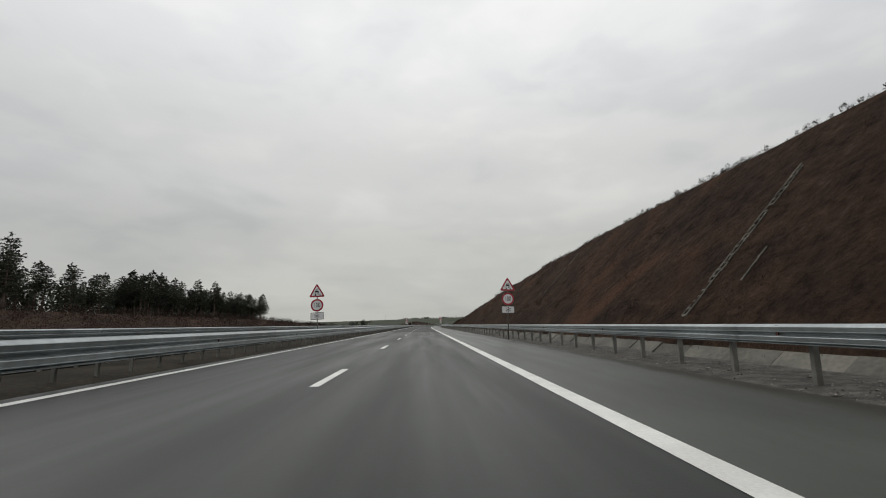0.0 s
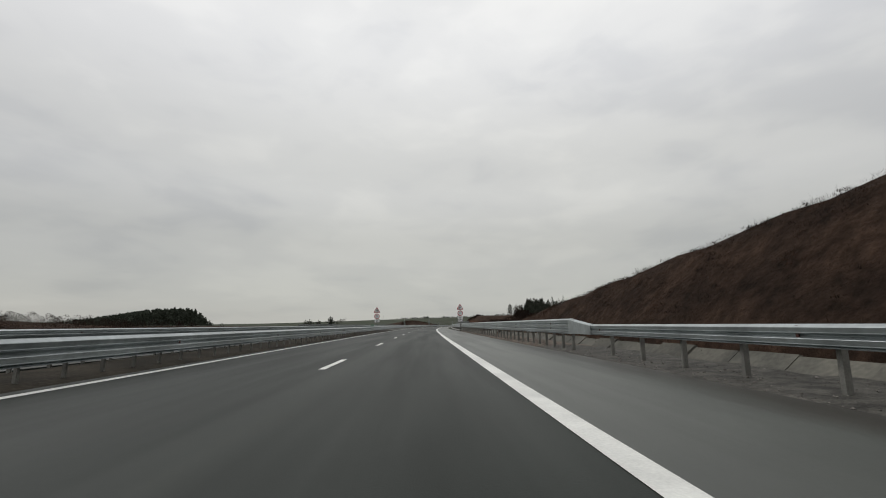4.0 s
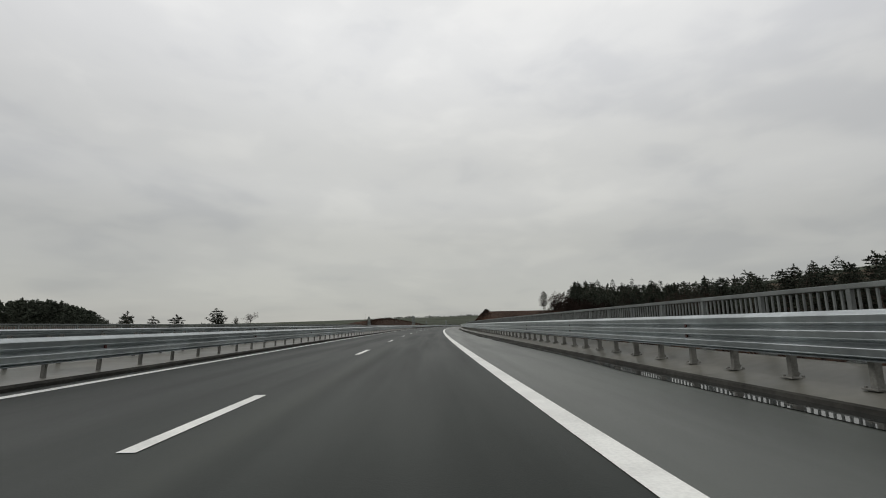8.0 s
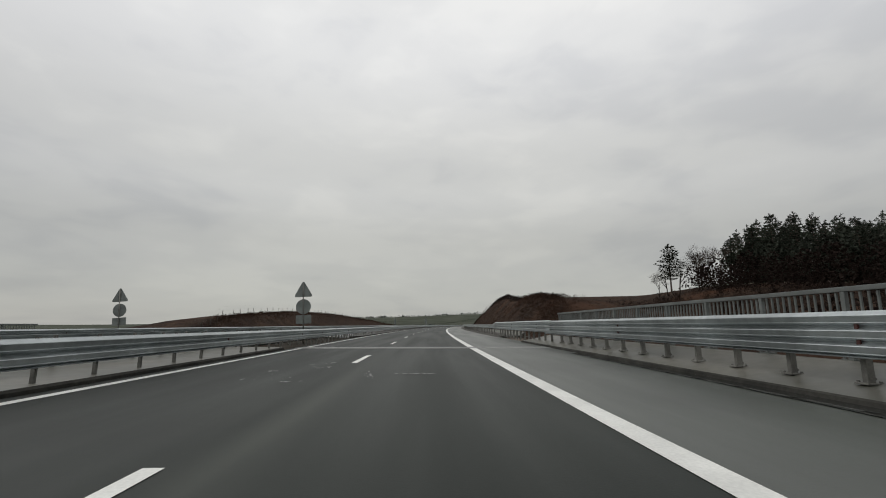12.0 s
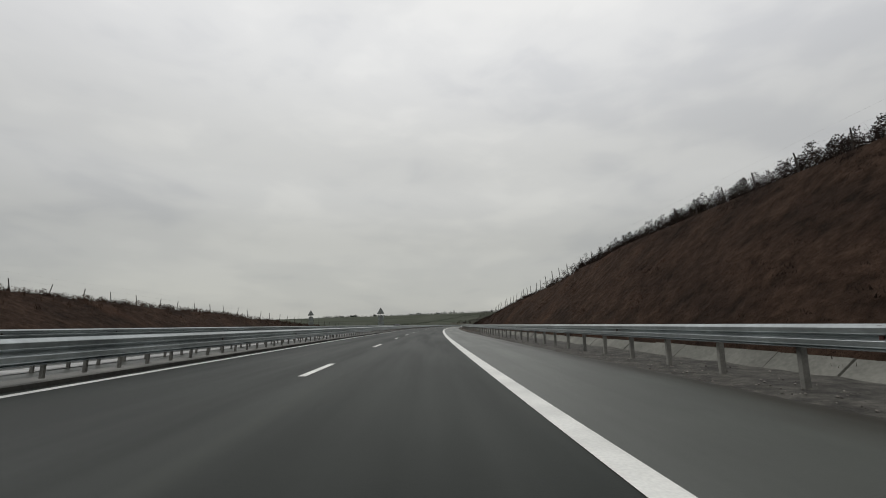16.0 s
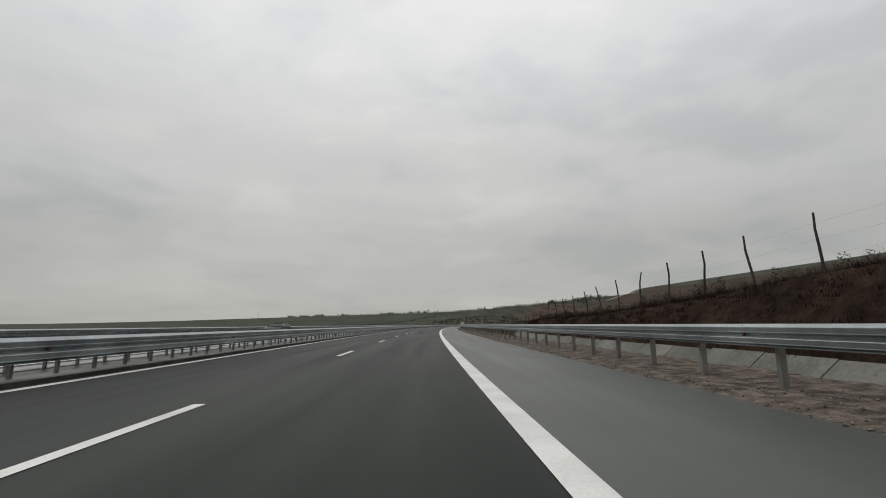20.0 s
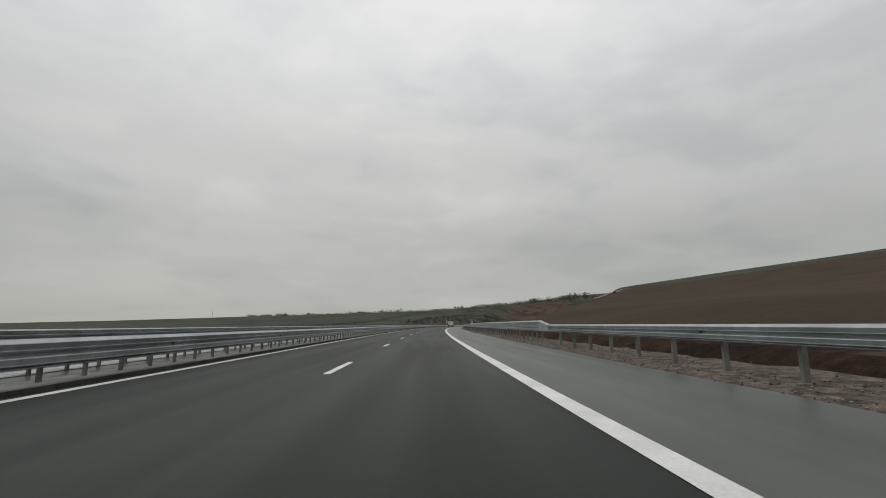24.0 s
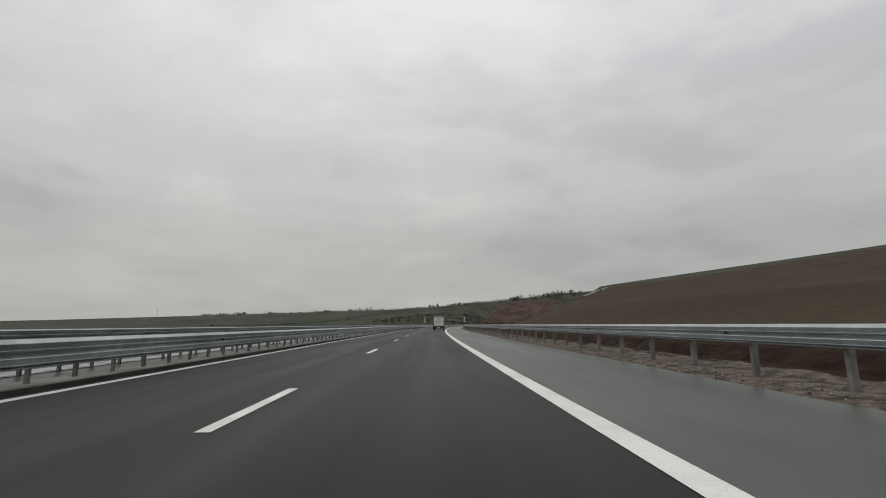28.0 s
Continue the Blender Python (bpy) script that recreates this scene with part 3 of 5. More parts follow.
deck = tagged(new("bridge_deck", ribbon("bridge_deck", bs, be, [(8.0, -1.6), (8.0, 0.36), (7.38, 0.42), (7.2, 0.4), (6.25, 0.2), (5.66, 0.09), (5.6, 0.07), (5.57, -0.02),
              (5.55, -0.06), (-6.04, -0.06), (-6.04, 0.06), (-6.1, 0.1), (-8.95, 0.14), (-9.05, 0.1), (-9.05, -0.06), (-20.3, -0.06),
              (-20.35, 0.18), (-22.5, 0.18), (-22.5, -1.6), (8.0, -1.6)], [DECK, KERB],
              slots=(0, 0, 0, 0, 0, 1, 1, 1, 1, 1, 1, 0, 0, 1, 1, 1, 0, 0, 0))),
              "concrete bridge deck with raised edge walkways", "bridge deck", kind="structure")
for prof in ([(8.0, -1.6), (8.0, 0.36), (7.38, 0.42), (7.2, 0.4), (6.25, 0.2), (5.66, 0.09), (5.6, 0.07), (5.57, -0.02), (5.55, -1.6)],
             [(-6.04, -1.6), (-6.04, 0.06), (-6.1, 0.1), (-8.95, 0.14), (-9.05, 0.1), (-9.05, -1.6)],
             [(-20.3, -1.6), (-20.35, 0.18), (-22.5, 0.18), (-22.5, -1.6)]):
    verts = [at(s, u, z) for s in (bs - 0.25, bs + 0.01) for u, z in prof]
    n = len(prof)
    child("end_block", mesh_from("end_block", verts, [tuple(range(n)), tuple(range(2 * n - 1, n - 1, -1))] +
          [(i, (i + 1) % n, n + (i + 1) % n, n + i) for i in range(n)], DECK), deck, label="concrete end block of the walkway")
child("approach_walkway", ribbon("approach_walkway", 326.0, 334.0, [(8.0, -1.6), (8.0, 0.36), (7.38, 0.42), (7.2, 0.4), (6.25, 0.2), (5.66, 0.09), (5.6, 0.07), (5.57, -0.02),
      (5.57, -0.1)], [DECK, KERB], step=1.0, slots=(0, 0, 0, 0, 0, 1, 1, 1)), deck, label="concrete walkway running on past the bridge end")
for s in (bs - 0.1, be - 0.1):
    j = tagged(new("expansion_joint", ribbon("expansion_joint", s - 0.55, s + 0.65, [(-5.9, 0.009), (5.54, 0.009)], [JOINT], step=0.3)),
               "pale concrete strip of the bridge expansion joint", "expansion joint", "bridge joints", "structure")
    child("seal", ribbon("seal", s - 0.05, s + 0.1, [(-5.9, 0.014), (5.54, 0.014)], [RUBBER], step=0.075), j, label="black rubber seal")
    tagged(new("expansion_joint", ribbon("expansion_joint", s - 0.55, s + 0.65, [(-20.3, 0.009), (-9.1, 0.009)], [JOINT], step=0.3)),
                "pale concrete strip of the bridge expansion joint", "expansion joint", "bridge joints", "structure")

# water standing along the kerb
edge = [(s, 4.84 + 0.22 * wobble(s, 2, 6.0) - 0.08 * wobble(s, 9, 1.7) + float(np.interp(s, (196, 215, 262, 272, 280, 324), (0.3, 0.15, 0.0, 0.05, 0.25, 0.35)))) for s in np.arange(196, 324, 0.8)]
verts = [v for s, u in edge for v in (at(s, min(5.4, u), 0.012), at(s, 5.58, 0.012))]
tagged(new("puddle", mesh_from("puddle", verts, [(2 * i, 2 * i + 1, 2 * i + 3, 2 * i + 2) for i in range(len(edge) - 1)], WATER)),
       "long shallow puddle along the bridge kerb", "puddle", kind="structure")


# gravel verges that spill unevenly over the edge of the shoulder, and mud washed across it
def verge_edge(s):
    return float(np.interp(s, (-60, 120, 180, 345, 400, 470, 560, 640, 700), (5.8, 5.75, 5.6, 5.6, 5.7, 5.35, 5.28, 5.5, 5.75)))


def uneven_strip(name, s0, s1, step, rows, mat):
    """A strip along the road: rows(s) gives its (u, z) pairs."""
    ss = np.arange(s0, s1 + step * 0.5, step)
    lines = [rows(s) for s in ss]
    k = len(lines[0])
    verts = [at(s, u, z) for s, line in zip(ss, lines) for u, z in line]
    faces = [(i * k + j, i * k + j + 1, (i + 1) * k + j + 1, (i + 1) * k + j) for i in range(len(ss) - 1) for j in range(k - 1)]
    return mesh_from(name, verts, faces, mat, smooth=True)


def heap(s):
    e = verge_edge(s) + 0.1 * wobble(s, 1, 2.3) + 0.05 * wobble(s, 4, 0.7)
    lump = [0.03 * wobble(s, 10 + j, 0.9) for j in range(5)]
    return [(e, -0.015), (e + 0.12, 0.012), (e + 0.4, 0.04 + lump[0]), (6.45, 0.06 + lump[2]), (6.95, 0.08 + lump[3]), (7.5, 0.11 + 1.5 * lump[4]),
            (8.0, 0.03 + 1.5 * lump[1]), (8.5, 0.0 + 2 * lump[2]), (8.82, 0.01 + 2.5 * lump[3])]


for s0, s1, mat, label in ((-60, 126, WETGRAVEL, "soaked grey-brown gravel verge along the shoulder"), (126, 181, GRAVEL, "lumpy brown gravel verge along the shoulder"),
                           (345, 472, WETGRAVEL, "soaked grey-brown gravel verge along the shoulder"), (472, 861, GRAVEL, "lumpy brown gravel verge along the shoulder")):
    tagged(new("gravel_verge", uneven_strip("gravel_verge", s0, s1, 0.5, heap, mat)), label, "verge", kind="structure")
def mound(s):
    lump = [0.03 * wobble(s, 20 + j, 1.3) for j in range(4)]
    return [(-6.0 + 0.4 * lump[0], -0.01), (-6.12, 0.03), (-6.4, 0.08 + lump[1]), (-7.1, 0.1 + lump[2]), (-8.0, 0.07 + lump[3]), (-8.7, 0.02 + lump[0]), (-9.0, -0.03)]


tagged(new("median_soil", uneven_strip("median_soil", -60, 181.5, 0.5, mound, SOIL)), "dark brown bare soil along the median", "soil", kind="structure")
# railings on the bridge's edges
bar_bm = bmesh.new()
box(0.03, 0.035, 1.14, z=0.16, bm=bar_bm)
bar_me = from_bm("baluster", bar_bm, RAILING)
rail_bm = bmesh.new()
box(0.09, 2.0, 0.09, z=1.36, bevel=0.012, bm=rail_bm)
toprail_me = from_bm("top_rail", rail_bm, RAILING)
low_bm = box(0.05, 2.0, 0.035, z=0.2, bevel=0.01)
lowrail_me = from_bm("bottom_rail", low_bm, RAILING)
rpost_bm = box(0.08, 0.09, 1.36, bevel=0.012)
box(0.24, 0.24, 0.03, z=0.15, bm=rpost_bm)
for x in (-0.08, 0.08):
    box(0.035, 0.035, 0.05, x=x, y=0.08, z=0.17, bm=rpost_bm)
rpost_me = from_bm("railing_post", rpost_bm, RAILING)
for u, many, foot in ((7.5, True, 0.26), (-22.0, False, -0.36)):
    r = empty("bridge_railing", Matrix.Identity(4), "grey steel bridge railing with upright bars on the walkway", "railing", "bridge railings")
    joined = bmesh.new()
    for s in np.arange(bs + 0.6, be + 4.5, 2.0):
        child("top_rail", toprail_me, r, along(s + 1, u, foot))
        child("bottom_rail", lowrail_me, r, along(s + 1, u, foot))
        child("railing_post", rpost_me, r, along(s, u, foot))
        for k in range(1, 13):
            if many and s < 230 or not many and s > 304:
                child("baluster", bar_me, r, along(s + k * 2 / 13, u, foot + 0.05))
            else:
                box(0.03, 0.035, 1.14, z=0.16, bm=joined)
                joined.verts.ensure_lookup_table()
                m = along(s + k * 2 / 13, u, foot + 0.05)
                for v in joined.verts[-8:]:
                    v.co = m @ v.co
    tagged(part("baluster", joined, RAILING, r), kind="stuff")


# ---------------------------------------------------------------- guard rails
def beam_profile(height, waves):
    """Folded wave section of a pressed steel beam: rows of depth and height."""
    prof = [(0.03, -height / 2 - 0.006), (0.082, -height / 2 - 0.008), (0.086, -height / 2), (0.04, -height / 2 + 0.016)]
    w = height / waves
    for i in range(waves):
        z = -height / 2 + i * w
        prof += [(0.006, z + 0.03 * w), (0.066, z + 0.17 * w), (0.08, z + 0.2 * w), (0.081, z + 0.23 * w), (0.069, z + 0.27 * w),
                 (0.09, z + 0.68 * w), (0.085, z + 0.73 * w), (0.004, z + 0.97 * w)]
    prof.append((0.0, height / 2))
    return prof


def beam_mesh(height, waves, length=4.06):
    """A pressed steel beam with thickness."""
    prof = beam_profile(height, waves)
    bm = bmesh.new()
    rows = []
    for y in (-length / 2, length / 2):
        rows.append([bm.verts.new((-x, y, z)) for x, z in prof] + [bm.verts.new((-x + 0.012, y, z)) for x, z in reversed(prof)])
    k = len(rows[0])
    for i in range(k):
        j = (i + 1) % k
        bm.faces.new((rows[0][i], rows[0][j], rows[1][j], rows[1][i]))
    return from_bm("beam", bm, STEEL, smooth=False)


def post_mesh(height, plate=False, slim=1.0):
    """A C-section steel post with its spacer, foot at the origin."""
    bm = bmesh.new()
    box(0.01, 0.085 * slim, height, x=-0.05 * slim, bm=bm)
    box(0.1 * slim, 0.01, height, y=0.04 * slim, bm=bm)
    box(0.1 * slim, 0.01, height, y=-0.04 * slim, bm=bm)
    box(0.12, 0.12, 0.18, x=-0.1, z=height - 0.24, bm=bm)
    if plate:
        box(0.25, 0.22, 0.025, bevel=0.006, bm=bm)
        for x in (-0.09, 0.09):
            for y in (-0.075, 0.075):
                box(0.03, 0.03, 0.05, x=x, y=y, bm=bm)
        box(0.1, 0.012, 0.1, x=0.04, z=0.02, bm=bm, turn=pose(0, 0, 0, 0, 40, 0))
    return from_bm("post", bm, POST)


BEAM_W, BEAM_D, BEAM_T = beam_mesh(0.35, 2), beam_mesh(0.6, 3), beam_mesh(0.65, 3)
BEAM_L = beam_mesh(0.45, 2)
P_LOW, P_NORM, P_TALL, P_BRIDGE = post_mesh(0.74, slim=0.6), post_mesh(1.02), post_mesh(1.24), post_mesh(1.0, True)
ref_bm = box(0.03, 0.06, 0.3, z=-0.15, bevel=0.008)
REF_ME = from_bm("reflector", ref_bm, REFLECT)


def guard_rail(name, s0, s1, u, base, top, beam, high, post, gap, side, label, lone=True):
    """A rail from s0 to s1: beams of 4 m, posts every gap metres. side 1: the face looks left, -1: right."""
    g = empty(name, Matrix.Identity(4), label, "guard rail", "motorway guard rails")
    for s in np.arange(s0 + 2, s1 + 0.5, 4.0):
        child("beam", beam, g, along(s, u, top - high / 2, 0 if side > 0 else 180))
    for i, s in enumerate(np.arange(s0 + 0.5, s1, gap)):
        child("post", post, g, along(s, u + 0.16 * side, base, (0 if side > 0 else 180) + random.uniform(-2, 2)))
    for s in np.arange(s0 + 3, s1, 8.0):
        child("reflector", REF_ME, g, along(s, u - 0.04 * side, top - high / 2))
    return g


RAIL = "galvanised steel guard rail on posts beside the wet shoulder"
guard_rail("guard_rail", -27.5, 120.5, 6.3, 0.0, 1.05, BEAM_W, 0.35, P_NORM, 2.0, 1, RAIL)
guard_rail("guard_rail", 122, 182, 6.2, 0.0, 1.28, BEAM_D, 0.6, P_TALL, 1.333, 1, "tall galvanised guard rail with close posts before the bridge")
guard_rail("guard_rail", 182, 328, 6.1, 0.2, 1.23, BEAM_T, 0.65, P_BRIDGE, 1.333, 1, "three-wave steel bridge barrier bolted to the walkway")
guard_rail("guard_rail", 329, 347, 6.1, 0.0, 1.26, BEAM_D, 0.6, P_TALL, 1.333, 1, "tall galvanised guard rail with close posts after the bridge")
guard_rail("guard_rail", 352.6, 632.6, 6.35, 0.0, 1.05, BEAM_W, 0.35, P_NORM, 2.0, 1, RAIL)
guard_rail("guard_rail", 634.7, 690.7, 6.5, 0.0, 1.28, BEAM_D, 0.6, P_TALL, 1.333, 1, "tall galvanised guard rail with close posts beside a field")
guard_rail("guard_rail", 692.9, 860.9, 6.4, 0.0, 1.05, BEAM_W, 0.35, P_NORM, 2.0, 1, RAIL)
MED = "galvanised median guard rail facing the wet lanes"
for s0, s1, base, top, beam, high, post, gap in ((-22, 182, -0.05, 0.81, BEAM_L, 0.45, P_LOW, 1.0), (182, 330, 0.1, 0.82, BEAM_L, 0.45, P_LOW, 1.333),
                                                  (330, 610, -0.02, 0.81, BEAM_L, 0.45, P_LOW, 1.0), (610, 862, -0.02, 0.81, BEAM_L, 0.45, P_LOW, 1.0)):
    guard_rail("median_rail", s0, s1, -6.2, base, top, beam, high, post, gap, -1, MED)
    guard_rail("median_rail", s0, s1, -8.4, base - 0.03, top, beam, high, post, gap, 1, "galvanised median guard rail facing the opposite lanes")
guard_rail("outer_rail", -22, 862, -20.7, 0.0, 0.8, BEAM_L, 0.45, P_LOW, 4.0, -1, "galvanised guard rail along the opposite shoulder")
# sloped steel panels where the rail changes height
for s0, s1, u0, u1, z0, z1 in ((120.2, 122.3, 6.3, 6.2, 1.05, 1.28), (348.8, 352.8, 6.1, 6.35, 1.26, 1.05), (632.4, 634.9, 6.35, 6.5, 1.05, 1.28), (690.5, 693.1, 6.5, 6.4, 1.28, 1.05)):
    bm = bmesh.new()
    ring = []
    for s, u, top in ((s0, u0, z0), (s1, u1, z1)):
        ring.append([bm.verts.new(at(s, u + du, z)) for du, z in ((-0.094, 0.69), (-0.1, top - 0.06), (-0.09, top - 0.04), (0.0, top + 0.008), (0.0, top - 0.008),
                                                                  (-0.08, top - 0.06), (-0.08, 0.69))])
    for i in range(7):
        bm.faces.new((ring[0][i], ring[0][(i + 1) % 7], ring[1][(i + 1) % 7], ring[1][i]))
    for r in ring:
        bm.faces.new((r[0], r[1], r[5], r[6]))
        bm.faces.new((r[1], r[2], r[3], r[4], r[5]))
    tagged(new("rail_transition", from_bm("rail_transition", bm, STEEL)), "sloped galvanised panel joining two rail heights", "guard rail", "motorway guard rails")
# the rails run on into the distance
for u, side, top in ((6.4, 1, 1.05), (-6.2, -1, 0.8), (-8.4, 1, 0.8), (-20.7, -1, 0.8)):
    far = tagged(new("far_guard_rail", ribbon("far_guard_rail", 862, 1180, [(u, top - 0.46), (u - 0.06 * side, top - 0.34), (u, top - 0.23),
                 (u - 0.06 * side, top - 0.12), (u, top), (u + 0.02, top), (u + 0.02, top - 0.46)], [STEEL], step=8)),
                 "distant galvanised guard rail along the motorway", "guard rail", "motorway guard rails", "stuff")
# ---------------------------------------------------------------- road signs
def lettering(text, size, mat, name):
    cu = bpy.data.curves.new(name, "FONT")
    cu.body, cu.size, cu.align_x, cu.align_y, cu.extrude = text, size, "CENTER", "CENTER", 0.002
    tmp = new(name, cu)
    me = bpy.data.meshes.new_from_object(tmp)
    bpy.data.objects.remove(tmp)
    me.materials.clear()
    me.materials.append(mat)
    me.transform(pose(0, 0, 0, 90, 0, 0))
    return me


def plate_outline(kind, size, y0, y1, mat, name, tall=1.0):
    """A flat plate between two depths: a rounded triangle, a disc or a rounded oblong."""
    pts = []
    if kind == "disc":
        pts = [(math.cos(a) * size / 2, math.sin(a) * size / 2) for a in np.linspace(0, 2 * math.pi, 40, endpoint=False)]
    elif kind == "triangle":
        r = size * 0.07
        for k in range(3):
            a = math.pi / 2 + k * 2 * math.pi / 3
            c = Vector((math.cos(a), math.sin(a))) * (size / math.sqrt(3) - 2 * r)
            for d in np.linspace(-math.pi / 3, math.pi / 3, 6):
                pts.append((c.x + r * math.cos(a + d), c.y + r * math.sin(a + d)))
    else:
        r = 0.03
        for sx, sz, a0 in ((1, 1, 0), (-1, 1, 90), (-1, -1, 180), (1, -1, 270)):
            for d in (0, 30, 60, 90):
                a = radians(a0 + d)
                pts.append((sx * (size / 2 - r) + r * math.cos(a), sz * (tall / 2 - r) + r * math.sin(a)))
    n = len(pts)
    v = [(x, y0, z) for x, z in pts] + [(x, y1, z) for x, z in pts]
    f = [tuple(range(n)), tuple(range(2 * n - 1, n - 1, -1))] + [(i, n + i, n + (i + 1) % n, (i + 1) % n) for i in range(n)]
    return mesh_from(name, v, f, mat)


def bars(rows, mat, name, y=-0.026, thick=0.004):
    """Flat bars on a plate: rows of x, z, width, height, degrees."""
    bm = bmesh.new()
    for x, z, w, h, turn in rows:
        box(w, thick, h, x=x, y=y, z=z - h / 2, bm=bm, turn=pose(0, 0, 0, 0, turn, 0))
    return from_bm(name, bm, mat)


def cutouts(shapes, mat, name, y=-0.026, thick=0.004):
    """Flat film shapes on a plate: each is a closed outline of (x, z)."""
    bm = bmesh.new()
    for pts in shapes:
        front, back = [bm.verts.new((x, y - thick / 2, z)) for x, z in pts], [bm.verts.new((x, y + thick / 2, z)) for x, z in pts]
        bm.faces.new(front)
        bm.faces.new(list(reversed(back)))
        for a in range(len(pts)):
            b = (a + 1) % len(pts)
            bm.faces.new((front[a], back[a], back[b], front[b]))
    return from_bm(name, bm, mat)


def trail(x0, z0, dx):
    """A skid mark that swings to one side and widens towards the viewer."""
    line = [(x0 + dx * (0.5 - 0.5 * math.cos(math.pi * f)) - 0.05 * math.sin(math.pi * 2 * f), z0 - 0.2 * f, 0.012 + 0.03 * f) for f in np.linspace(0, 1, 8)]
    return [(x - w, z) for x, z, w in line] + [(x + w, z) for x, z, w in reversed(line)]


SKID = cutouts((((-0.115, 0.05), (0.12, 0.02), (0.135, 0.1), (0.105, 0.13), (-0.095, 0.155), (-0.125, 0.12)),
                ((-0.085, 0.15), (-0.06, 0.235), (0.075, 0.22), (0.1, 0.135), (0.078, 0.138), (0.06, 0.2), (-0.045, 0.213), (-0.062, 0.153)),
                ((-0.11, 0.055), (-0.065, 0.05), (-0.07, 0.01), (-0.112, 0.015)), ((0.065, 0.03), (0.112, 0.025), (0.11, -0.015), (0.07, -0.01)),
                trail(-0.07, 0.0, -0.08), trail(0.1, -0.02, 0.09)), BLACK, "skidding_symbol")
FLAKE = bars([(0, 0, 0.03, 0.36, a) for a in (0, 60, 120)] +
             [(r * math.sin(radians(a)) + 0.03 * math.sin(radians(a + b)), r * math.cos(radians(a)) + 0.03 * math.cos(radians(a + b)), 0.022, 0.085, a + b)
              for a in range(0, 360, 60) for b in (-45, 45) for r in (0.13,)], BLACK, "snowflake")
MESH_TRI = plate_outline("triangle", 1.14, -0.012, 0.012, SIGNBACK, "triangle_plate")
MESH_TRI_RED = plate_outline("triangle", 1.12, -0.016, -0.013, RED, "red_border")
MESH_TRI_WHITE = plate_outline("triangle", 0.80, -0.021, -0.017, WHITE, "white_field")
MESH_DISC = plate_outline("disc", 0.88, -0.012, 0.012, SIGNBACK, "disc_plate")
MESH_DISC_RED = plate_outline("disc", 0.87, -0.016, -0.013, RED, "red_ring")
MESH_DISC_WHITE = plate_outline("disc", 0.66, -0.021, -0.017, WHITE, "white_field")
MESH_PLATE = plate_outline("plate", 0.9, -0.012, 0.012, SIGNBACK, "plate", 0.5)
MESH_PLATE_BLACK = plate_outline("plate", 0.89, -0.016, -0.013, BLACK, "black_border", 0.49)
MESH_PLATE_WHITE = plate_outline("plate", 0.84, -0.021, -0.017, WHITE, "white_field", 0.44)
MESH_PLATE2 = plate_outline("plate", 0.9, -0.012, 0.012, SIGNBACK, "plate", 0.34)
MESH_PLATE2_BLACK = plate_outline("plate", 0.89, -0.016, -0.013, BLACK, "black_border", 0.33)
MESH_PLATE2_WHITE = plate_outline("plate", 0.85, -0.021, -0.017, WHITE, "white_field", 0.29)
NUM = {t: lettering(t, 0.42, BLACK, "number") for t in ("100", "80")}
DIST = lettering("250\u043c", 0.24, BLACK, "distance")
ARROWS = cutouts([((x - 0.015, -0.1), (x + 0.015, -0.1), (x + 0.015, 0.0), (x + 0.05, 0.0), (x, 0.11), (x - 0.05, 0.0), (x - 0.015, 0.0)) for x in (-0.36, 0.36)],
                 BLACK, "arrows")


def road_sign(s, u, number, away, low=False, foot=0.0, lift=0.0, lean=0.0, size=1.0):
    """Post with a skid triangle, a speed disc and a snowflake plate. away: turned to the other carriageway."""
    if away:
        label = "grey sign backs on a post in the median" if u > -12 else "grey sign backs on a post beyond the lanes"
    else:
        label = "slippery road and %s limit signs above a snowflake plate" % number
    g = empty("road_sign", along(s, u, foot, 180 if away else 0) @ pose(0, 0, 0, 0, lean, 0) @ Matrix.Scale(size, 4), label, "road sign", "motorway signs")
    dz = -foot + lift
    bm = tube(bmesh.new(), (0, 0.05, 0), (0, 0.05, 4.45 + dz), 0.035, 0.035, 10)
    part("post", bm, POST, g, "galvanised tube post", smooth=True)
    tri = child("triangle_plate", MESH_TRI, g, pose(0, 0, 3.95 + dz))
    child("red_border", MESH_TRI_RED, tri)
    child("white_field", MESH_TRI_WHITE, tri)
    child("skidding_symbol", SKID, tri, pose(0, 0, -0.03))
    disc = child("disc_plate", MESH_DISC, g, pose(0, 0, 3.05 + dz))
    child("red_ring", MESH_DISC_RED, disc)
    child("white_field", MESH_DISC_WHITE, disc)
    child("number", NUM[number], disc, pose(0, -0.025, 0) @ Matrix.Diagonal((0.82 if number == "80" else 0.72, 1, 1.12, 1)))
    plate = child("plate", MESH_PLATE, g, pose(0, 0, 2.3 + dz))
    child("black_border", MESH_PLATE_BLACK, plate)
    child("white_field", MESH_PLATE_WHITE, plate)
    child("snowflake", FLAKE, plate)
    if low:
        p2 = child("plate", MESH_PLATE2, g, pose(0, 0, 1.86 + dz))
        child("black_border", MESH_PLATE2_BLACK, p2)
        child("white_field", MESH_PLATE2_WHITE, p2)
        child("distance", DIST, p2, pose(0, -0.025, 0))
        child("arrows", ARROWS, p2)
    for z in (3.75, 3.05, 2.3):
        part("clamp", box(0.1, 0.09, 0.04, y=0.045, z=z + dz), POST, g)
    return g


road_sign(30.6, 5.7, "100", False, lift=-0.22)
road_sign(31.2, -7.6, "100", False, foot=-0.1, lift=-0.66, lean=-3)
road_sign(176.8, 5.72, "80", False, low=True, lift=-0.17, lean=-1.5)
road_sign(178.0, -7.8, "80", False, foot=-0.1, lift=-0.66, lean=-3)
road_sign(333.5, -7.35, "80", True, foot=-0.1, lift=-0.95, lean=3)
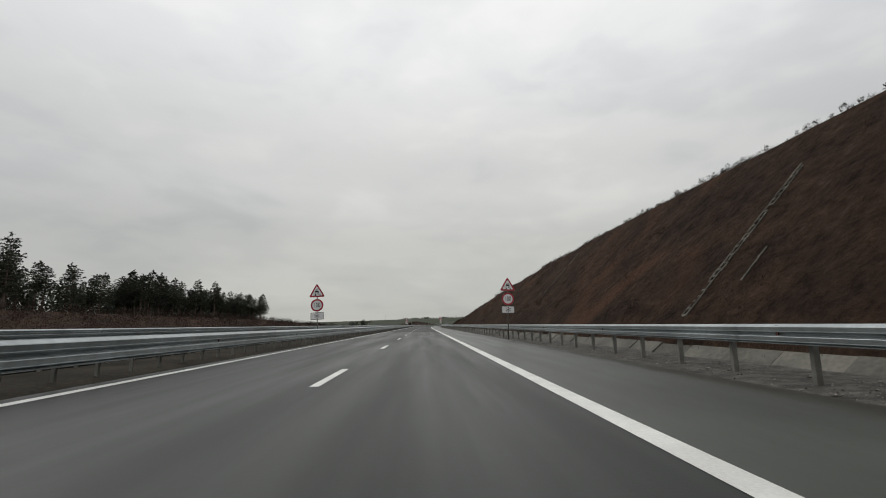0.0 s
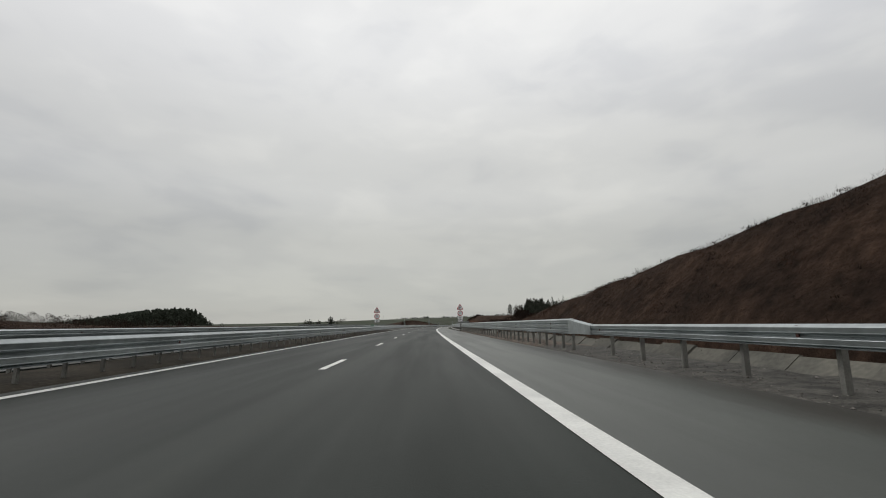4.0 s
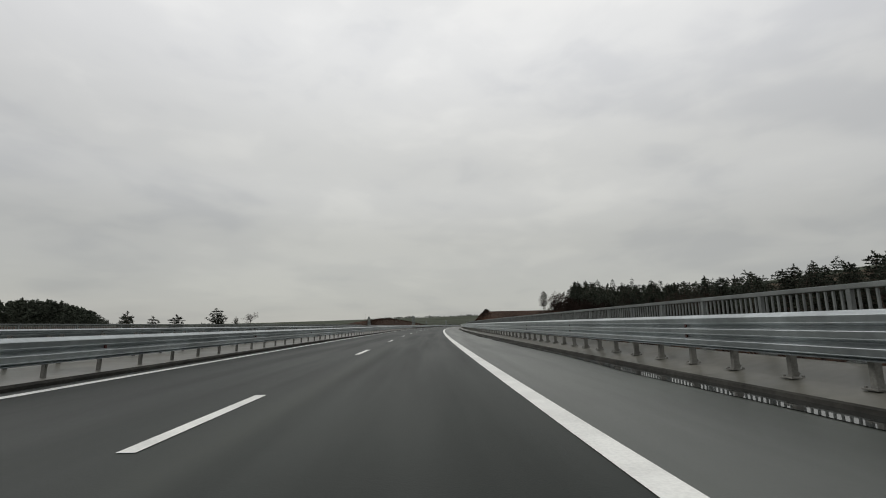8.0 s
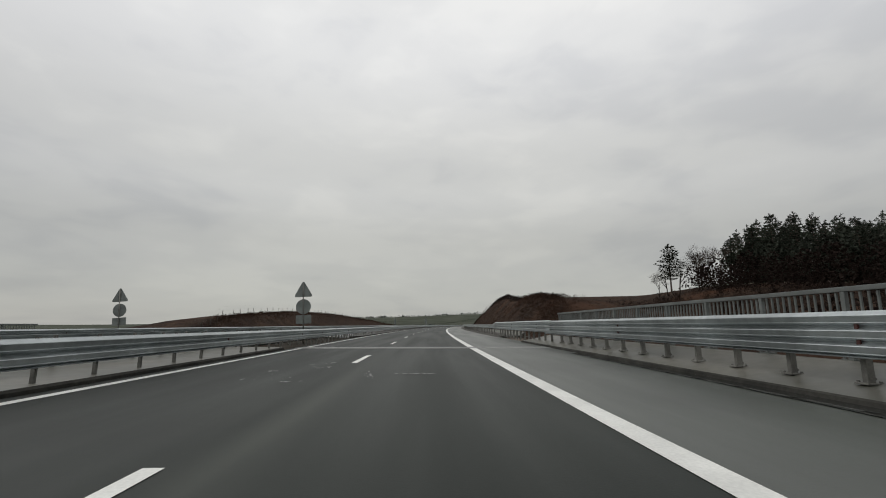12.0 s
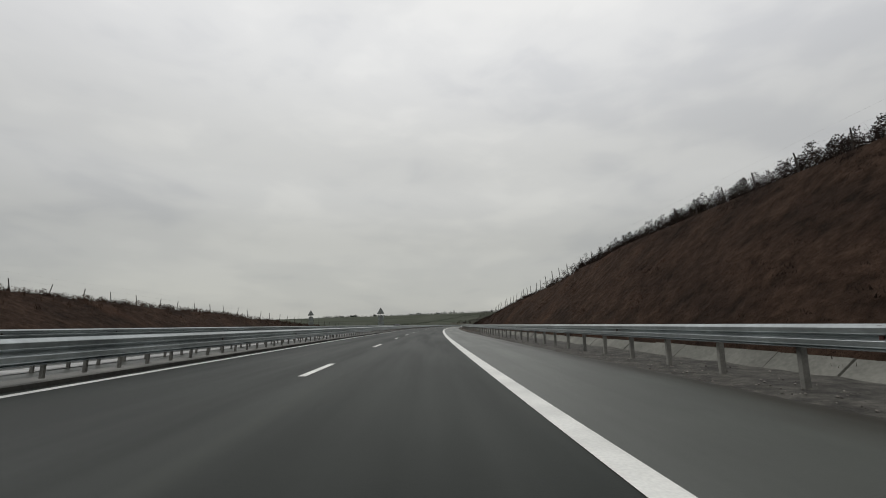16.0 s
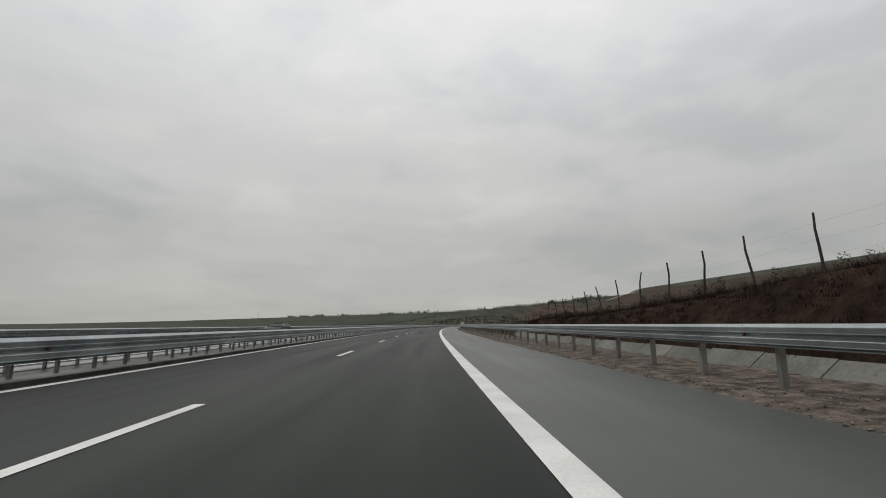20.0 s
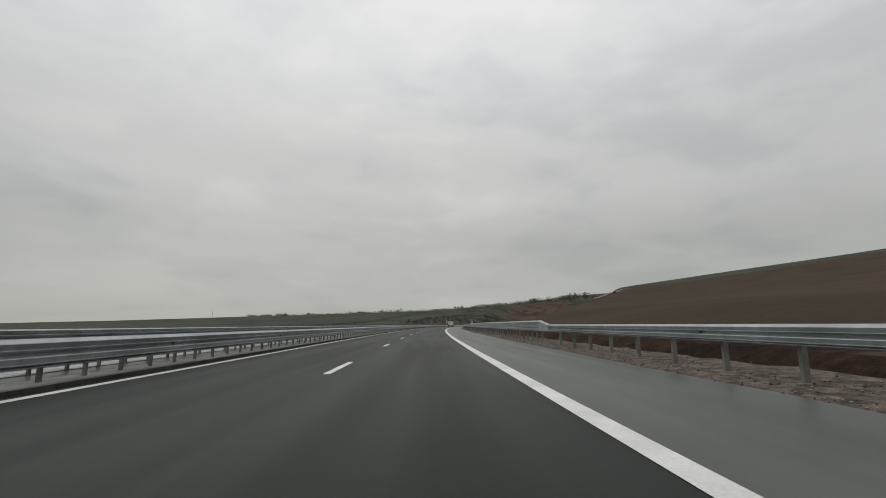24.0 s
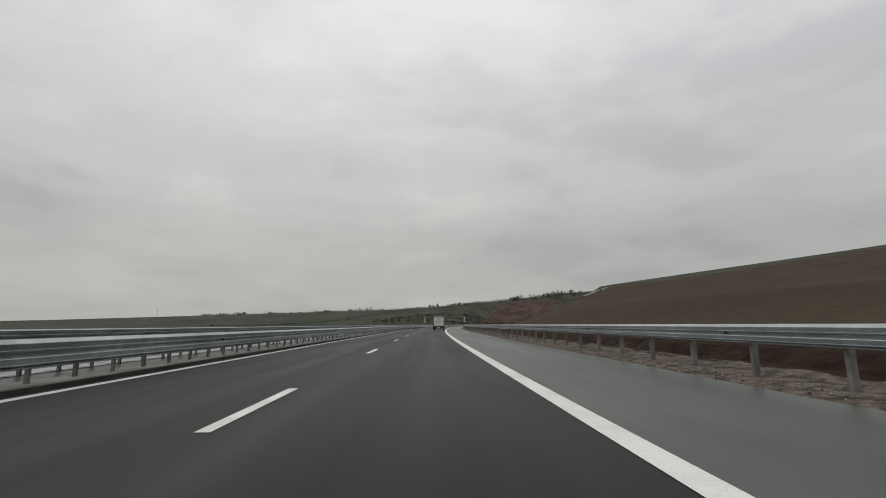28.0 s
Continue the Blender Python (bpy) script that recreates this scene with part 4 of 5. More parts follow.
road_sign(337.3, -20.7, "80", True, lift=-1.05, lean=4)
road_sign(481.6, -8.5, "80", True, foot=-0.1, lift=-1.2, lean=3, size=1.16)
road_sign(484.5, -21.2, "80", True, lift=-1.0, lean=4)
road_sign(890.0, 6.6, "100", False)
road_sign(890.0, -9.3, "100", False, foot=-0.1)
km = empty("kilometre_sign", along(170.0, -7.6, -0.1), "small green plate with white figures on a short post", "kilometre sign")
part("post", tube(bmesh.new(), (0, 0.03, 0), (0, 0.03, 1.15), 0.02, 0.02, 8), POST, km)
kp = child("plate", plate_outline("plate", 0.46, -0.01, 0.01, GREENPLATE, "plate", 0.26), km, pose(0, 0, 1.02))
child("figures", lettering("315", 0.2, WHITE, "figures"), kp, pose(0, -0.014, 0))


# ---------------------------------------------------------------- trees
def pine_meshes(seed, height, bare, wide):
    """Trunk with rising limbs; every limb forks into twigs that end in clumps of needles, with gaps between the whorls."""
    rng = random.Random(seed)
    tb = bmesh.new()
    p = Vector((0, 0, 0))
    pts = [p.copy()]
    for i in range(6):
        p = p + Vector((rng.uniform(-.07, .07), rng.uniform(-.07, .07), height / 6))
        pts.append(p.copy())
    for i in range(6):
        tube(tb, pts[i], pts[i + 1], 0.13 * height / 9 * (1 - i / 6.3), 0.13 * height / 9 * (1 - (i + 1) / 6.3), 7)
    verts, faces = [], []

    def clump(c, size, out, count):
        for q in range(count):
            e = (out * 0.5 + Vector((rng.gauss(0, .75), rng.gauss(0, .75), rng.gauss(0.45, .65)))).normalized() * size * rng.uniform(0.6, 1.15)
            side = e.cross(Vector((rng.gauss(0, 1), rng.gauss(0, 1), rng.gauss(0, 1)))).normalized() * size * rng.uniform(0.14, 0.24)
            i0 = len(verts)
            verts.extend((c - side, c + side, c + e))
            faces.append((i0, i0 + 1, i0 + 2))

    z = height * bare
    while z < height * 0.95:
        f = (z / height - bare) / (1 - bare)
        reach = wide * min(1.0, 0.6 + 1.3 * f) * (1 - f) ** 0.75 + 0.18
        k0 = min(5, int(z / height * 6))
        base = pts[k0].lerp(pts[k0 + 1], z / height * 6 - k0)
        turn = rng.uniform(0, 6.28)
        limbs = rng.randint(4, 6)
        for k in range(limbs):
            if rng.random() < 0.12:
                continue
            a = turn + 6.28 * k / limbs + rng.uniform(-.35, .35)
            r = reach * rng.uniform(0.6, 1.15)
            out = Vector((math.cos(a), math.sin(a), 0))
            mid = base + out * r * 0.6 + Vector((0, 0, r * rng.uniform(-0.05, 0.15)))
            tip = base + out * r + Vector((0, 0, r * rng.uniform(0.12, 0.4)))
            tube(tb, base, mid, 0.032, 0.02, 3)
            tube(tb, mid, tip, 0.02, 0.006, 3)
            n = max(2, int(r * 3.4))
            for j in range(n):
                g = (j + 0.6) / n
                spine = base.lerp(mid, g / 0.6) if g < 0.6 else mid.lerp(tip, (g - 0.6) / 0.4)
                for side in (-1, 1):
                    d = Vector((-out.y, out.x, 0)) * side * rng.uniform(0.05, 0.32) * (1.15 - 0.5 * g) + Vector((0, 0, rng.uniform(0.0, 0.22)))
                    clump(spine + d, rng.uniform(0.2, 0.32), out + d, 8 if g > 0.4 else 5)
            clump(tip, 0.3, out, 9)
        z += rng.uniform(0.3, 0.52)
    for k in range(4):
        clump(pts[6] + Vector((rng.gauss(0, .08), rng.gauss(0, .08), -0.12 * k)), 0.3, Vector((0, 0, 1)), 8)
    return from_bm("trunk", tb, BARK), mesh_from("crown", verts, faces, NEEDLE)


def bare_meshes(seed, height):
    """A leafless tree: forked branches down to thin twigs."""
    rng = random.Random(seed)
    tb, verts, faces = bmesh.new(), [], []

    def grow(p, d, length, r, level):
        q = p + d * length
        if level < 2:
            tube(tb, p, q, r, r * 0.65, 5)
        else:
            side = d.cross(Vector((rng.gauss(0, 1), rng.gauss(0, 1), 0.3))).normalized() * max(0.012, r)
            i0 = len(verts)
            verts.extend([p - side, p + side, q])
            faces.append((i0, i0 + 1, i0 + 2))
        if level < 6:
            for k in range(3 if level < 5 else 2):
                e = (d + Vector((rng.gauss(0, .45), rng.gauss(0, .45), rng.gauss(0.12, .25)))).normalized()
                grow(p.lerp(q, rng.uniform(0.55, 1.0)), e, length * rng.uniform(0.6, 0.85), r * 0.6, level + 1)
    grow(Vector((0, 0, 0)), Vector((rng.gauss(0, .05), rng.gauss(0, .05), 1)), height * 0.3, height * 0.016, 0)
    return from_bm("trunk", tb, TWIG), mesh_from("crown", verts, faces, TWIG)


PINES = [pine_meshes(i, 10.0, b, w) for i, (b, w) in enumerate(((0.3, 1.9), (0.2, 2.1), (0.4, 1.8), (0.26, 1.5), (0.33, 2.2), (0.24, 1.7)))]
BARES = [bare_meshes(i, 6.0) for i in range(3)]


def tree(kind, s, u, top=None, height=None, label="", group=""):
    g = ground_height(s, u)
    h = height if height else max(2.0, top - g)
    pool, size = (PINES, 10.0) if kind == "pine_tree" else (BARES, 6.0)
    trunk, crown = pool[random.randrange(len(pool))]
    k = h / size
    root = empty(kind, along(s, u, g - 0.05) @ pose(0, 0, 0, random.uniform(-2, 2), random.uniform(-2, 2), random.uniform(0, 360)), label, "tree", group)
    w = k * (random.uniform(1.1, 1.65) if u < -45 else random.uniform(0.95, 1.35))
    root.scale = (w, w, k)
    child("trunk", trunk, root)
    child("crown", crown, root)
    return root


def wood_top(s):
    """Height of the tree tops beside the bridge."""
    return float(np.interp(s, (190, 230, 265, 300, 325, 354, 360, 368, 380), (7.5, 8.2, 8.5, 9.8, 11.0, 12.2, 14.0, 17.4, 16.0)))


def roadside_top(s):
    """Height of the tree tops in the roadside wood."""
    return float(np.interp(s, (8, 60, 95, 110, 125, 148), (9.3, 10.4, 10.9, 10.1, 9.5, 8.9)))


def wood_end(u):
    """Where the wood beside the bridge ends."""
    return 307 + u / 0.665


for i in range(165):
    s = random.uniform(8, 88) if i % 5 < 2 else random.uniform(80, 146)
    u = -51 - abs(random.gauss(0, 4.5)) - (3 if s > 138 else 0)
    tree("pine_tree", s, u, top=roadside_top(s) + random.uniform(-3.2, 0.7), label="dark green pine at the edge of a roadside wood", group="pines beside the road")
for i in range(185):
    u = 46 + abs(random.gauss(0, 6))
    s = min(random.uniform(213, 384) if i < 150 else random.uniform(300, 366), wood_end(u) - random.uniform(0, 8))
    tree("pine_tree", s, u, top=wood_top(s) + random.uniform(-1.8, 0.5), label="dark green pine on the slope beside the bridge", group="pines beside the bridge")
for i in range(14):
    s = random.uniform(352, 376)
    tree("pine_tree", s, random.uniform(45.5, 51), top=wood_top(s) + random.uniform(-3.5, 0.3), label="dark green pine on the slope beside the bridge", group="pines beside the bridge")
tree("pine_tree", 375, 36.7, top=13.5, label="lone tall pine at the edge of the wood", group="pines beside the bridge")


tree("pine_tree", 55.2, -51.0, top=12.2, label="tall dark green pine at the edge of a roadside wood", group="pines beside the road")
tree("pine_tree", 108.0, -50.5, top=11.3, label="tall dark green pine at the edge of a roadside wood", group="pines beside the road")
for s, u, h in ((137.4, -50.5, 9.8), (139.2, -51.0, 10.4), (141.0, -52.0, 9.7), (142.6, -51.2, 8.9)):
    tree("pine_tree", s, u, top=h, label="tall dark green pine at the end of a roadside wood", group="pines beside the road")


def joined_pines(name, places, label):
    """The trees deeper in a wood, as one mesh: rows of s, u and top."""
    rng = random.Random(12)
    vs, n0, corners = [], 0, []
    for s, u, top in places:
        me = PINES[rng.randrange(len(PINES))][1]
        co = np.empty(len(me.vertices) * 3)
        me.vertices.foreach_get("co", co)
        co = co.reshape(-1, 9)[rng.randrange(2)::2].ravel()
        g = ground_height(s, u)
        k = max(2.0, top - g) / 10.0
        w, a = k * rng.uniform(0.95, 1.35), rng.uniform(0, 6.28)
        co = co.reshape(-1, 3) * (w, w, k)
        turn = np.array(((math.cos(a), -math.sin(a), 0), (math.sin(a), math.cos(a), 0), (0, 0, 1)))
        vs.append(co @ turn.T + np.array(at(s, u, g)))
        corners.append(np.arange(len(co)) + n0)
        n0 += len(co)
    co, idx = np.concatenate(vs), np.concatenate(corners)
    me = bpy.data.meshes.new(name)
    me.vertices.add(len(co))
    me.vertices.foreach_set("co", co.ravel())
    me.loops.add(len(idx))
    me.loops.foreach_set("vertex_index", idx)
    me.polygons.add(len(idx) // 3)
    me.polygons.foreach_set("loop_start", np.arange(0, len(idx), 3))
    me.update(calc_edges=True)
    me.validate()
    me.materials.append(NEEDLE)
    return tagged(new(name, me), label, "wood", kind="stuff")


joined_pines("pine_wood", [(s, random.uniform(-85, -58), roadside_top(s) + random.uniform(-2, 0.3)) for s in (random.uniform(8, 144) for i in range(85))],
             "dark pines deep in the roadside wood")
joined_pines("pine_wood", [(s, random.uniform(54, 80), wood_top(s) + random.uniform(-1, 1)) for s in [random.uniform(216, 386) for i in range(70)] + [random.uniform(216, 290) for i in range(20)]],
             "dark pines deep in the wood beside the bridge")
joined_pines("pine_wood", [(s, random.uniform(47, 56), wood_top(s) + random.uniform(-0.7, 0.4)) for s in (random.uniform(215, 296) for i in range(26))],
             "close row of dark pines above the valley")
for s, u, h in ((374, 40.5, 13.6), (376, 42, 14.2), (372, 42.5, 14.6), (377, 39, 12.6), (379, 38, 11.0), (381, 37.5, 9.8), (378, 44, 14.0)):
    tree("bare_tree", s, u, top=h, label="tall leafless tree at the edge of the pines", group="leafless trees beside the bridge")
for i in range(9):
    s = random.uniform(205, 345)
    tree("bare_tree", s, random.uniform(42, 47), top=wood_top(s) - 1.6 + random.uniform(-1, 0.8),
         label="leafless grey-brown tree in front of the pines", group="leafless trees beside the bridge")
for s, u, h in ((283, -52, 3.2), (286, -54, 2.8), (294, -55, 2.6), (299, -53, 3.0), (312, -52, 4.8), (315, -53, 3.6), (319, -51, 3.0)):
    tree("pine_tree", s, u, top=h, label="small dark pine beyond the far bridge railing", group="lone trees beside the valley")
for s, u, h in ((327, -51, 5.0), (330, -53, 4.4), (303, -52, 2.8), (307, -55, 2.6)):
    tree("bare_tree", s, u, top=h, label="small leafless tree beyond the far bridge railing", group="lone trees beside the valley")


def crest(s, right):
    if right:
        return 9.2 + float(table(s, CUT_A) + table(s, CUT_B)) / 1.1 + 1.0
    return -21.5 - float(table(s, BANK_L)) / 0.55 - 1.0


def far_wood(name, places, label, broad=0.22, mat=NEEDLE, n=26, leaf=0.13, domed=False):
    """A distant wood as one mesh of small trees: tapering, or domed."""
    verts, faces = [], []
    rng = random.Random(5)
    for s, u, h in places:
        p = at(s, u, ground_height(s, u))
        for k in range(n):
            f = (k + rng.random()) / n
            r = h * broad * (math.sqrt(max(0.0, 1 - (1.7 * f - 0.7) ** 2)) if domed else (1 - f) ** 0.6) + 0.1
            a = rng.uniform(0, 6.28)
            c = p + Vector((math.cos(a) * r * rng.random(), math.sin(a) * r * rng.random(), h * (0.08 + 0.92 * f)))
            for q in range(3):
                e = Vector((rng.gauss(0, 1), rng.gauss(0, 1), rng.gauss(0.2, .8))).normalized() * h * leaf
                d = e.cross(Vector((rng.gauss(0, 1), rng.gauss(0, 1), rng.gauss(0, 1)))).normalized() * h * leaf * 0.5
                i0 = len(verts)
                verts += [c - d, c + d, c + e]
                faces.append((i0, i0 + 1, i0 + 2))
    return tagged(new(name, mesh_from(name, verts, faces, mat)), label, "wood", kind="stuff")


plantation = []
for i in range(1100):
    s, u = random.uniform(300, 480), -187 - random.uniform(0, 60)
    q = 207 - (s - 207) * 215 / u
    if 320 < q < 461:
        plantation.append((s, u, random.uniform(0.84, 1.04) * float(np.interp(q, (320, 340, 356, 396, 414, 434, 447, 461), (1.6, 2.5, 5, 11, 12.2, 12.6, 8.5, 1.5)))))
far_wood("pine_wood", plantation, "dark pine plantation behind an open field", n=34, leaf=0.09)
far_wood("pine_thicket", [(random.uniform(8, 139), -54 - random.uniform(0, 30), random.uniform(2.5, 5.2)) for i in range(500)],
         "dense dark undergrowth inside the roadside pine wood", 0.3, n=44, leaf=0.08)
far_wood("bracken", [(random.uniform(-10, 175), -29 - random.uniform(0, 24), random.uniform(0.5, 1.3)) for i in range(1300)],
         "dark brown dead bracken before the roadside wood", 1.1, HEATH, 60, 0.06)
far_wood("pine_thicket", [(s, 50 + random.uniform(0, 34), random.uniform(0.5, 0.85) * (wood_top(s) - ground_height(s, 60)))
                          for s in (random.uniform(212, 379) for i in range(900))], "dense dark wood on the slope beside the bridge", 0.25, n=44, leaf=0.08)
far_wood("pine_thicket", [(s, random.uniform(43.5, 50), random.uniform(2.5, 6.5)) for s in (random.uniform(290, 372) for i in range(230))],
         "dense young pines along the edge of the wood", 0.26, n=60, leaf=0.055)
far_wood("scrub", [(random.uniform(322, 376), u, random.uniform(0.6, 1.7) + (random.uniform(0.8, 3.2) if u > 39 else 0)) for u in (random.uniform(24, 48) for i in range(620))],
         "dense dark scrub at the foot of the pine slope", 0.7, BRACKEN, 60, 0.06)
far_wood("slope_scrub", [(s, random.uniform(9.3, 30), random.uniform(0.5, 1.3)) for s in (random.uniform(164, 194) for i in range(420))] +
         [(s, random.uniform(10.5 + max(0.0, 165 - s) * 0.16, 36), random.uniform(0.4, 1.1)) for s in (random.uniform(144, 170) for i in range(240))],
         "dark leafless scrub behind the rail before the bridge", 0.9, HEATH, 70, 0.04)
far_wood("hill_bushes", [(s, random.gauss(205, 9), random.uniform(1.0, 3.2)) for s in (random.uniform(280, 520) for i in range(110))],
         "leafless bushes along the top of a red-brown hill", 0.5, HEATH, 60, 0.05)
far_wood("slope_scrub", [(s, crest(s, True) + random.gauss(-0.8, 1.2), random.uniform(0.25, 0.6)) for s in (random.uniform(345, 374) for i in range(520))],
         "low red-brown scrub over the end of the cut", 1.0, RUST, 22, 0.12)
far_wood("slope_scrub", [(s, crest(s, False) + random.gauss(0.3, 0.8), random.uniform(0.2, 0.5)) for s in (random.uniform(358, 500) for i in range(800))],
         "low red-brown scrub on the far bank", 1.0, RUST, 18, 0.14)
far_wood("valley_scrub", [(random.uniform(192, 330), random.uniform(14, 44), random.uniform(1.6, 3.4)) for i in range(650)],
         "dark brown scrub on the valley side below the bridge", 0.8, BRACKEN, 36, 0.08)
clumps = [(random.gauss(1930, 12), random.uniform(-1100, 80), random.uniform(3, 6)) for i in range(420)]
for i in range(40):
    s, u, h = random.gauss(1930, 10), random.uniform(-1100, 80), random.uniform(5, 11)
    clumps += [(s + random.gauss(0, 6), u + random.gauss(0, 9), h * random.uniform(0.5, 1.1)) for k in range(random.randint(3, 14))]
far_wood("ridge_trees", clumps, "broken line of dark trees along a far ridge", 0.5, n=34, leaf=0.12, domed=True)
far_wood("ridge_trees", [(random.uniform(1620, 1760), random.uniform(-20, 120), random.uniform(4, 9)) for i in range(60)],
         "scattered dark trees along a far slope", 0.5, n=34, leaf=0.12, domed=True)
far_wood("hill_scrub", [(s, random.uniform(-180, 30 + 0.16 * (s - 1330)), random.uniform(1.5, 5)) for s in (random.choice((random.uniform(1250, 1420), random.uniform(1640, 1900))) for i in range(420))],
         "dark olive scrub scattered over a far hillside", 0.8, HEATH, 34, 0.12, True)
far_wood("hedge", [(random.uniform(1100, 1700), -260 + random.gauss(0, 10), random.uniform(1.2, 2.6)) for i in range(420)],
         "dark hedge between far green fields", 0.9)


foot = ground_height(1632, -925)
mast = empty("radio_mast", along(1632, -925, foot), "thin grey radio mast on a far ridge", "mast")
part("mast_tube", tube(bmesh.new(), (0, 0, 0), (0, 0, 41 - foot), 0.4, 0.25, 6), POST, mast)
part("antenna", tube(bmesh.new(), (0, 0, 40 - foot), (0, 0, 45 - foot), 0.18, 0.12, 6), POST, mast)


# ---------------------------------------------------------------- fences with leaning wooden posts
def fence_post(seed):
    rng = random.Random(seed)
    bm = bmesh.new()
    p, d = Vector((0, 0, 0)), Vector((rng.gauss(0, .03), rng.gauss(0, .03), 1))
    for i in range(4):
        q = p + d * 0.48
        tube(bm, p, q, 0.046 - i * 0.004, 0.042 - i * 0.004, 6)
        p, d = q, d + Vector((rng.gauss(0, .09), rng.gauss(0, .09), 0))
    return from_bm("post", bm, WOOD)


FENCE_POSTS = [fence_post(i) for i in range(5)]
low_fence = empty("fence", Matrix.Identity(4), "old wooden fence posts on the bank before the bridge", "fence", "wire fences")
for i, (s, top) in enumerate(((157.2, 3.72), (159.7, 3.15), (161.7, 2.68), (163.7, 2.22), (166.0, 1.85))):
    child("post", FENCE_POSTS[i], low_fence, along(s, 16.0, top - 1.9, 70 * i))


for right, s0, s1, label in ((True, 380.8, 590, "leaning wooden post and wire fence along the top of the cut"),
                             (None, 14, 112, "row of pale thin fence poles before the pine wood"),
                             (False, 350, 520, "leaning wooden post and wire fence on the far bank")):
    f = empty("fence", Matrix.Identity(4), label, "fence", "wire fences")
    spots = []
    for s in np.arange(s0, s1, 2.35 if right else 3.0):
        u = -41.0 if right is None else crest(s, right) - (0.8 if right else 0.0)
        z = ground_height(s, u)
        sunk = float(np.interp(s, (455, 470), (0.95, 0.6))) if right is False else 0.2 + float(np.interp(s, (410, 440, 450, 456, 463, 500, 510, 530, 545.8, 547, 560, 590), (0.75, 0.75, 0.3, 0.05, 0.3, 0.3, 0.05, 0.0, 0.5, 1.1, 1.15, 1.2))) if right else 0.2
        child("post", random.choice(FENCE_POSTS), f, along(s, u, z - sunk, random.uniform(0, 360)))
        spots.append((s, at(s, u, z)))
    wires = bmesh.new()
    for (s, a), (v, b) in zip(spots, spots[1:]):
        low = float(np.interp(s, (530, 560), (1.0, 0.45)))
        for h in (0.5, 0.95, 1.4):
            tube(wires, a + Vector((0, 0, h * low)), b + Vector((0, 0, h * low)), 0.0016, 0.0016, 3)
    if right:
        for v in np.arange(546.0, 558.0, 3.0):
            part("rail", tube(bmesh.new(), at(v, 12.0, 2.13 - 0.056 * (v - 546)), at(v + 3.1, 12.0, 2.13 - 0.056 * (v - 542.9)), 0.03, 0.025, 6), WOOD, f, "thin brown wooden rail")
    part("wire", wires, POST, f)

# ---------------------------------------------------------------- dead grass, stalks and scrub on the slopes
def tufts(name, places, label, size, mat, blades=6, thin=0.05):
    rng = random.Random(9)
    verts, faces = [], []
    for s, u in places:
        p = at(s, u, ground_height(s, u) - 0.03)
        h = size * rng.uniform(0.5, 1.3)
        for q in range(blades):
            e = Vector((rng.gauss(0, .35), rng.gauss(0, .35), 1)) * h * rng.uniform(0.6, 1.1)
            o = p + Vector((rng.gauss(0, .12), rng.gauss(0, .12), 0))
            d = Vector((rng.gauss(0, 1), rng.gauss(0, 1), 0)).normalized() * h * thin
            i0 = len(verts)
            verts += [o - d, o + d, o + e]
            faces.append((i0, i0 + 1, i0 + 2))
    return tagged(new(name, mesh_from(name, verts, faces, mat)), label, "dry grass", kind="stuff")


face = []
for i in range(17000):
    s = random.choice((random.uniform(-20, 165), random.uniform(342, 560)))
    hi = float(table(s, CUT_A) + table(s, CUT_B))
    face.append((s, 9.3 + random.uniform(0, 1) * (hi / 1.1 + 2.5)))
tufts("dry_grass", face, "dead brown grass covering the cut slopes", 0.15, TUFT, 7)
top = [(s, crest(s, True) + random.gauss(-0.2, 0.5)) for s in (random.uniform(345, 549) for i in range(3000))]
tufts("crest_stalks", top, "tall dry stalks along the top of the cut", 0.5, TWIG, 12, 0.01)
top = [(s, crest(s, True) + random.gauss(-0.4, 0.5)) for s in (random.uniform(-20, 160) for i in range(2600))]
tufts("crest_stalks", top, "short dry stalks along the top of the cut", 0.2, TWIG, 12, 0.02)
brush = [(s, crest(s, True) + random.gauss(0.2, 0.5)) for s in (random.uniform(385, 472) for i in range(900))]
tufts("crest_brush", brush, "dense dark leafless brush along the top of the cut", 0.75, BRACKEN, 16, 0.012)
brush = [(s, crest(s, True) + random.gauss(0.1, 0.6)) for s in (random.uniform(468, 549) for i in range(1150))]
tufts("crest_brush", brush, "short dark leafless brush along the top of the cut", 0.38, BRACKEN, 18, 0.02)
brush = [(s, 9.6 + random.random() * (crest(s, True) - 10.2)) for s in (random.uniform(496, 550) for i in range(1050))]
tufts("bank_brush", brush, "dark matted brush over the low bank", 0.16, BRACKEN, 14, 0.08)
brush = [(s, crest(s, False) - random.gauss(0.2, 0.5)) for s in (random.uniform(352, 505) for i in range(900))]
tufts("crest_brush", brush, "low dark brush along the top of the far bank", 0.4, BRACKEN, 22, 0.016)


def clumped(n, s0, s1, spread, lift, low, high):
    """Weeds in uneven clumps along the crest of the cut: rows of s, u and height."""
    out = []
    for i in range(n):
        c = random.uniform(s0, s1)
        for k in range(random.randint(1, 7)):
            s = c + random.gauss(0, spread)
            out.append((s, crest(s, True) + random.gauss(lift, 0.35), random.uniform(low, high)))
    return out


far_wood("crest_weeds", clumped(330, -15, 66, 0.3, -0.45, 0.16, 0.42), "short bushy dead weeds along the crest of the cut", 0.34, BRACKEN, 30, 0.12)
far_wood("crest_brush", clumped(250, 408, 451, 0.5, -0.2, 0.4, 1.15) + clumped(4, 455, 458, 0.3, -0.3, 0.5, 0.9), "dense dark thicket on the crest of the cut", 0.34, BRACKEN, 90, 0.045)
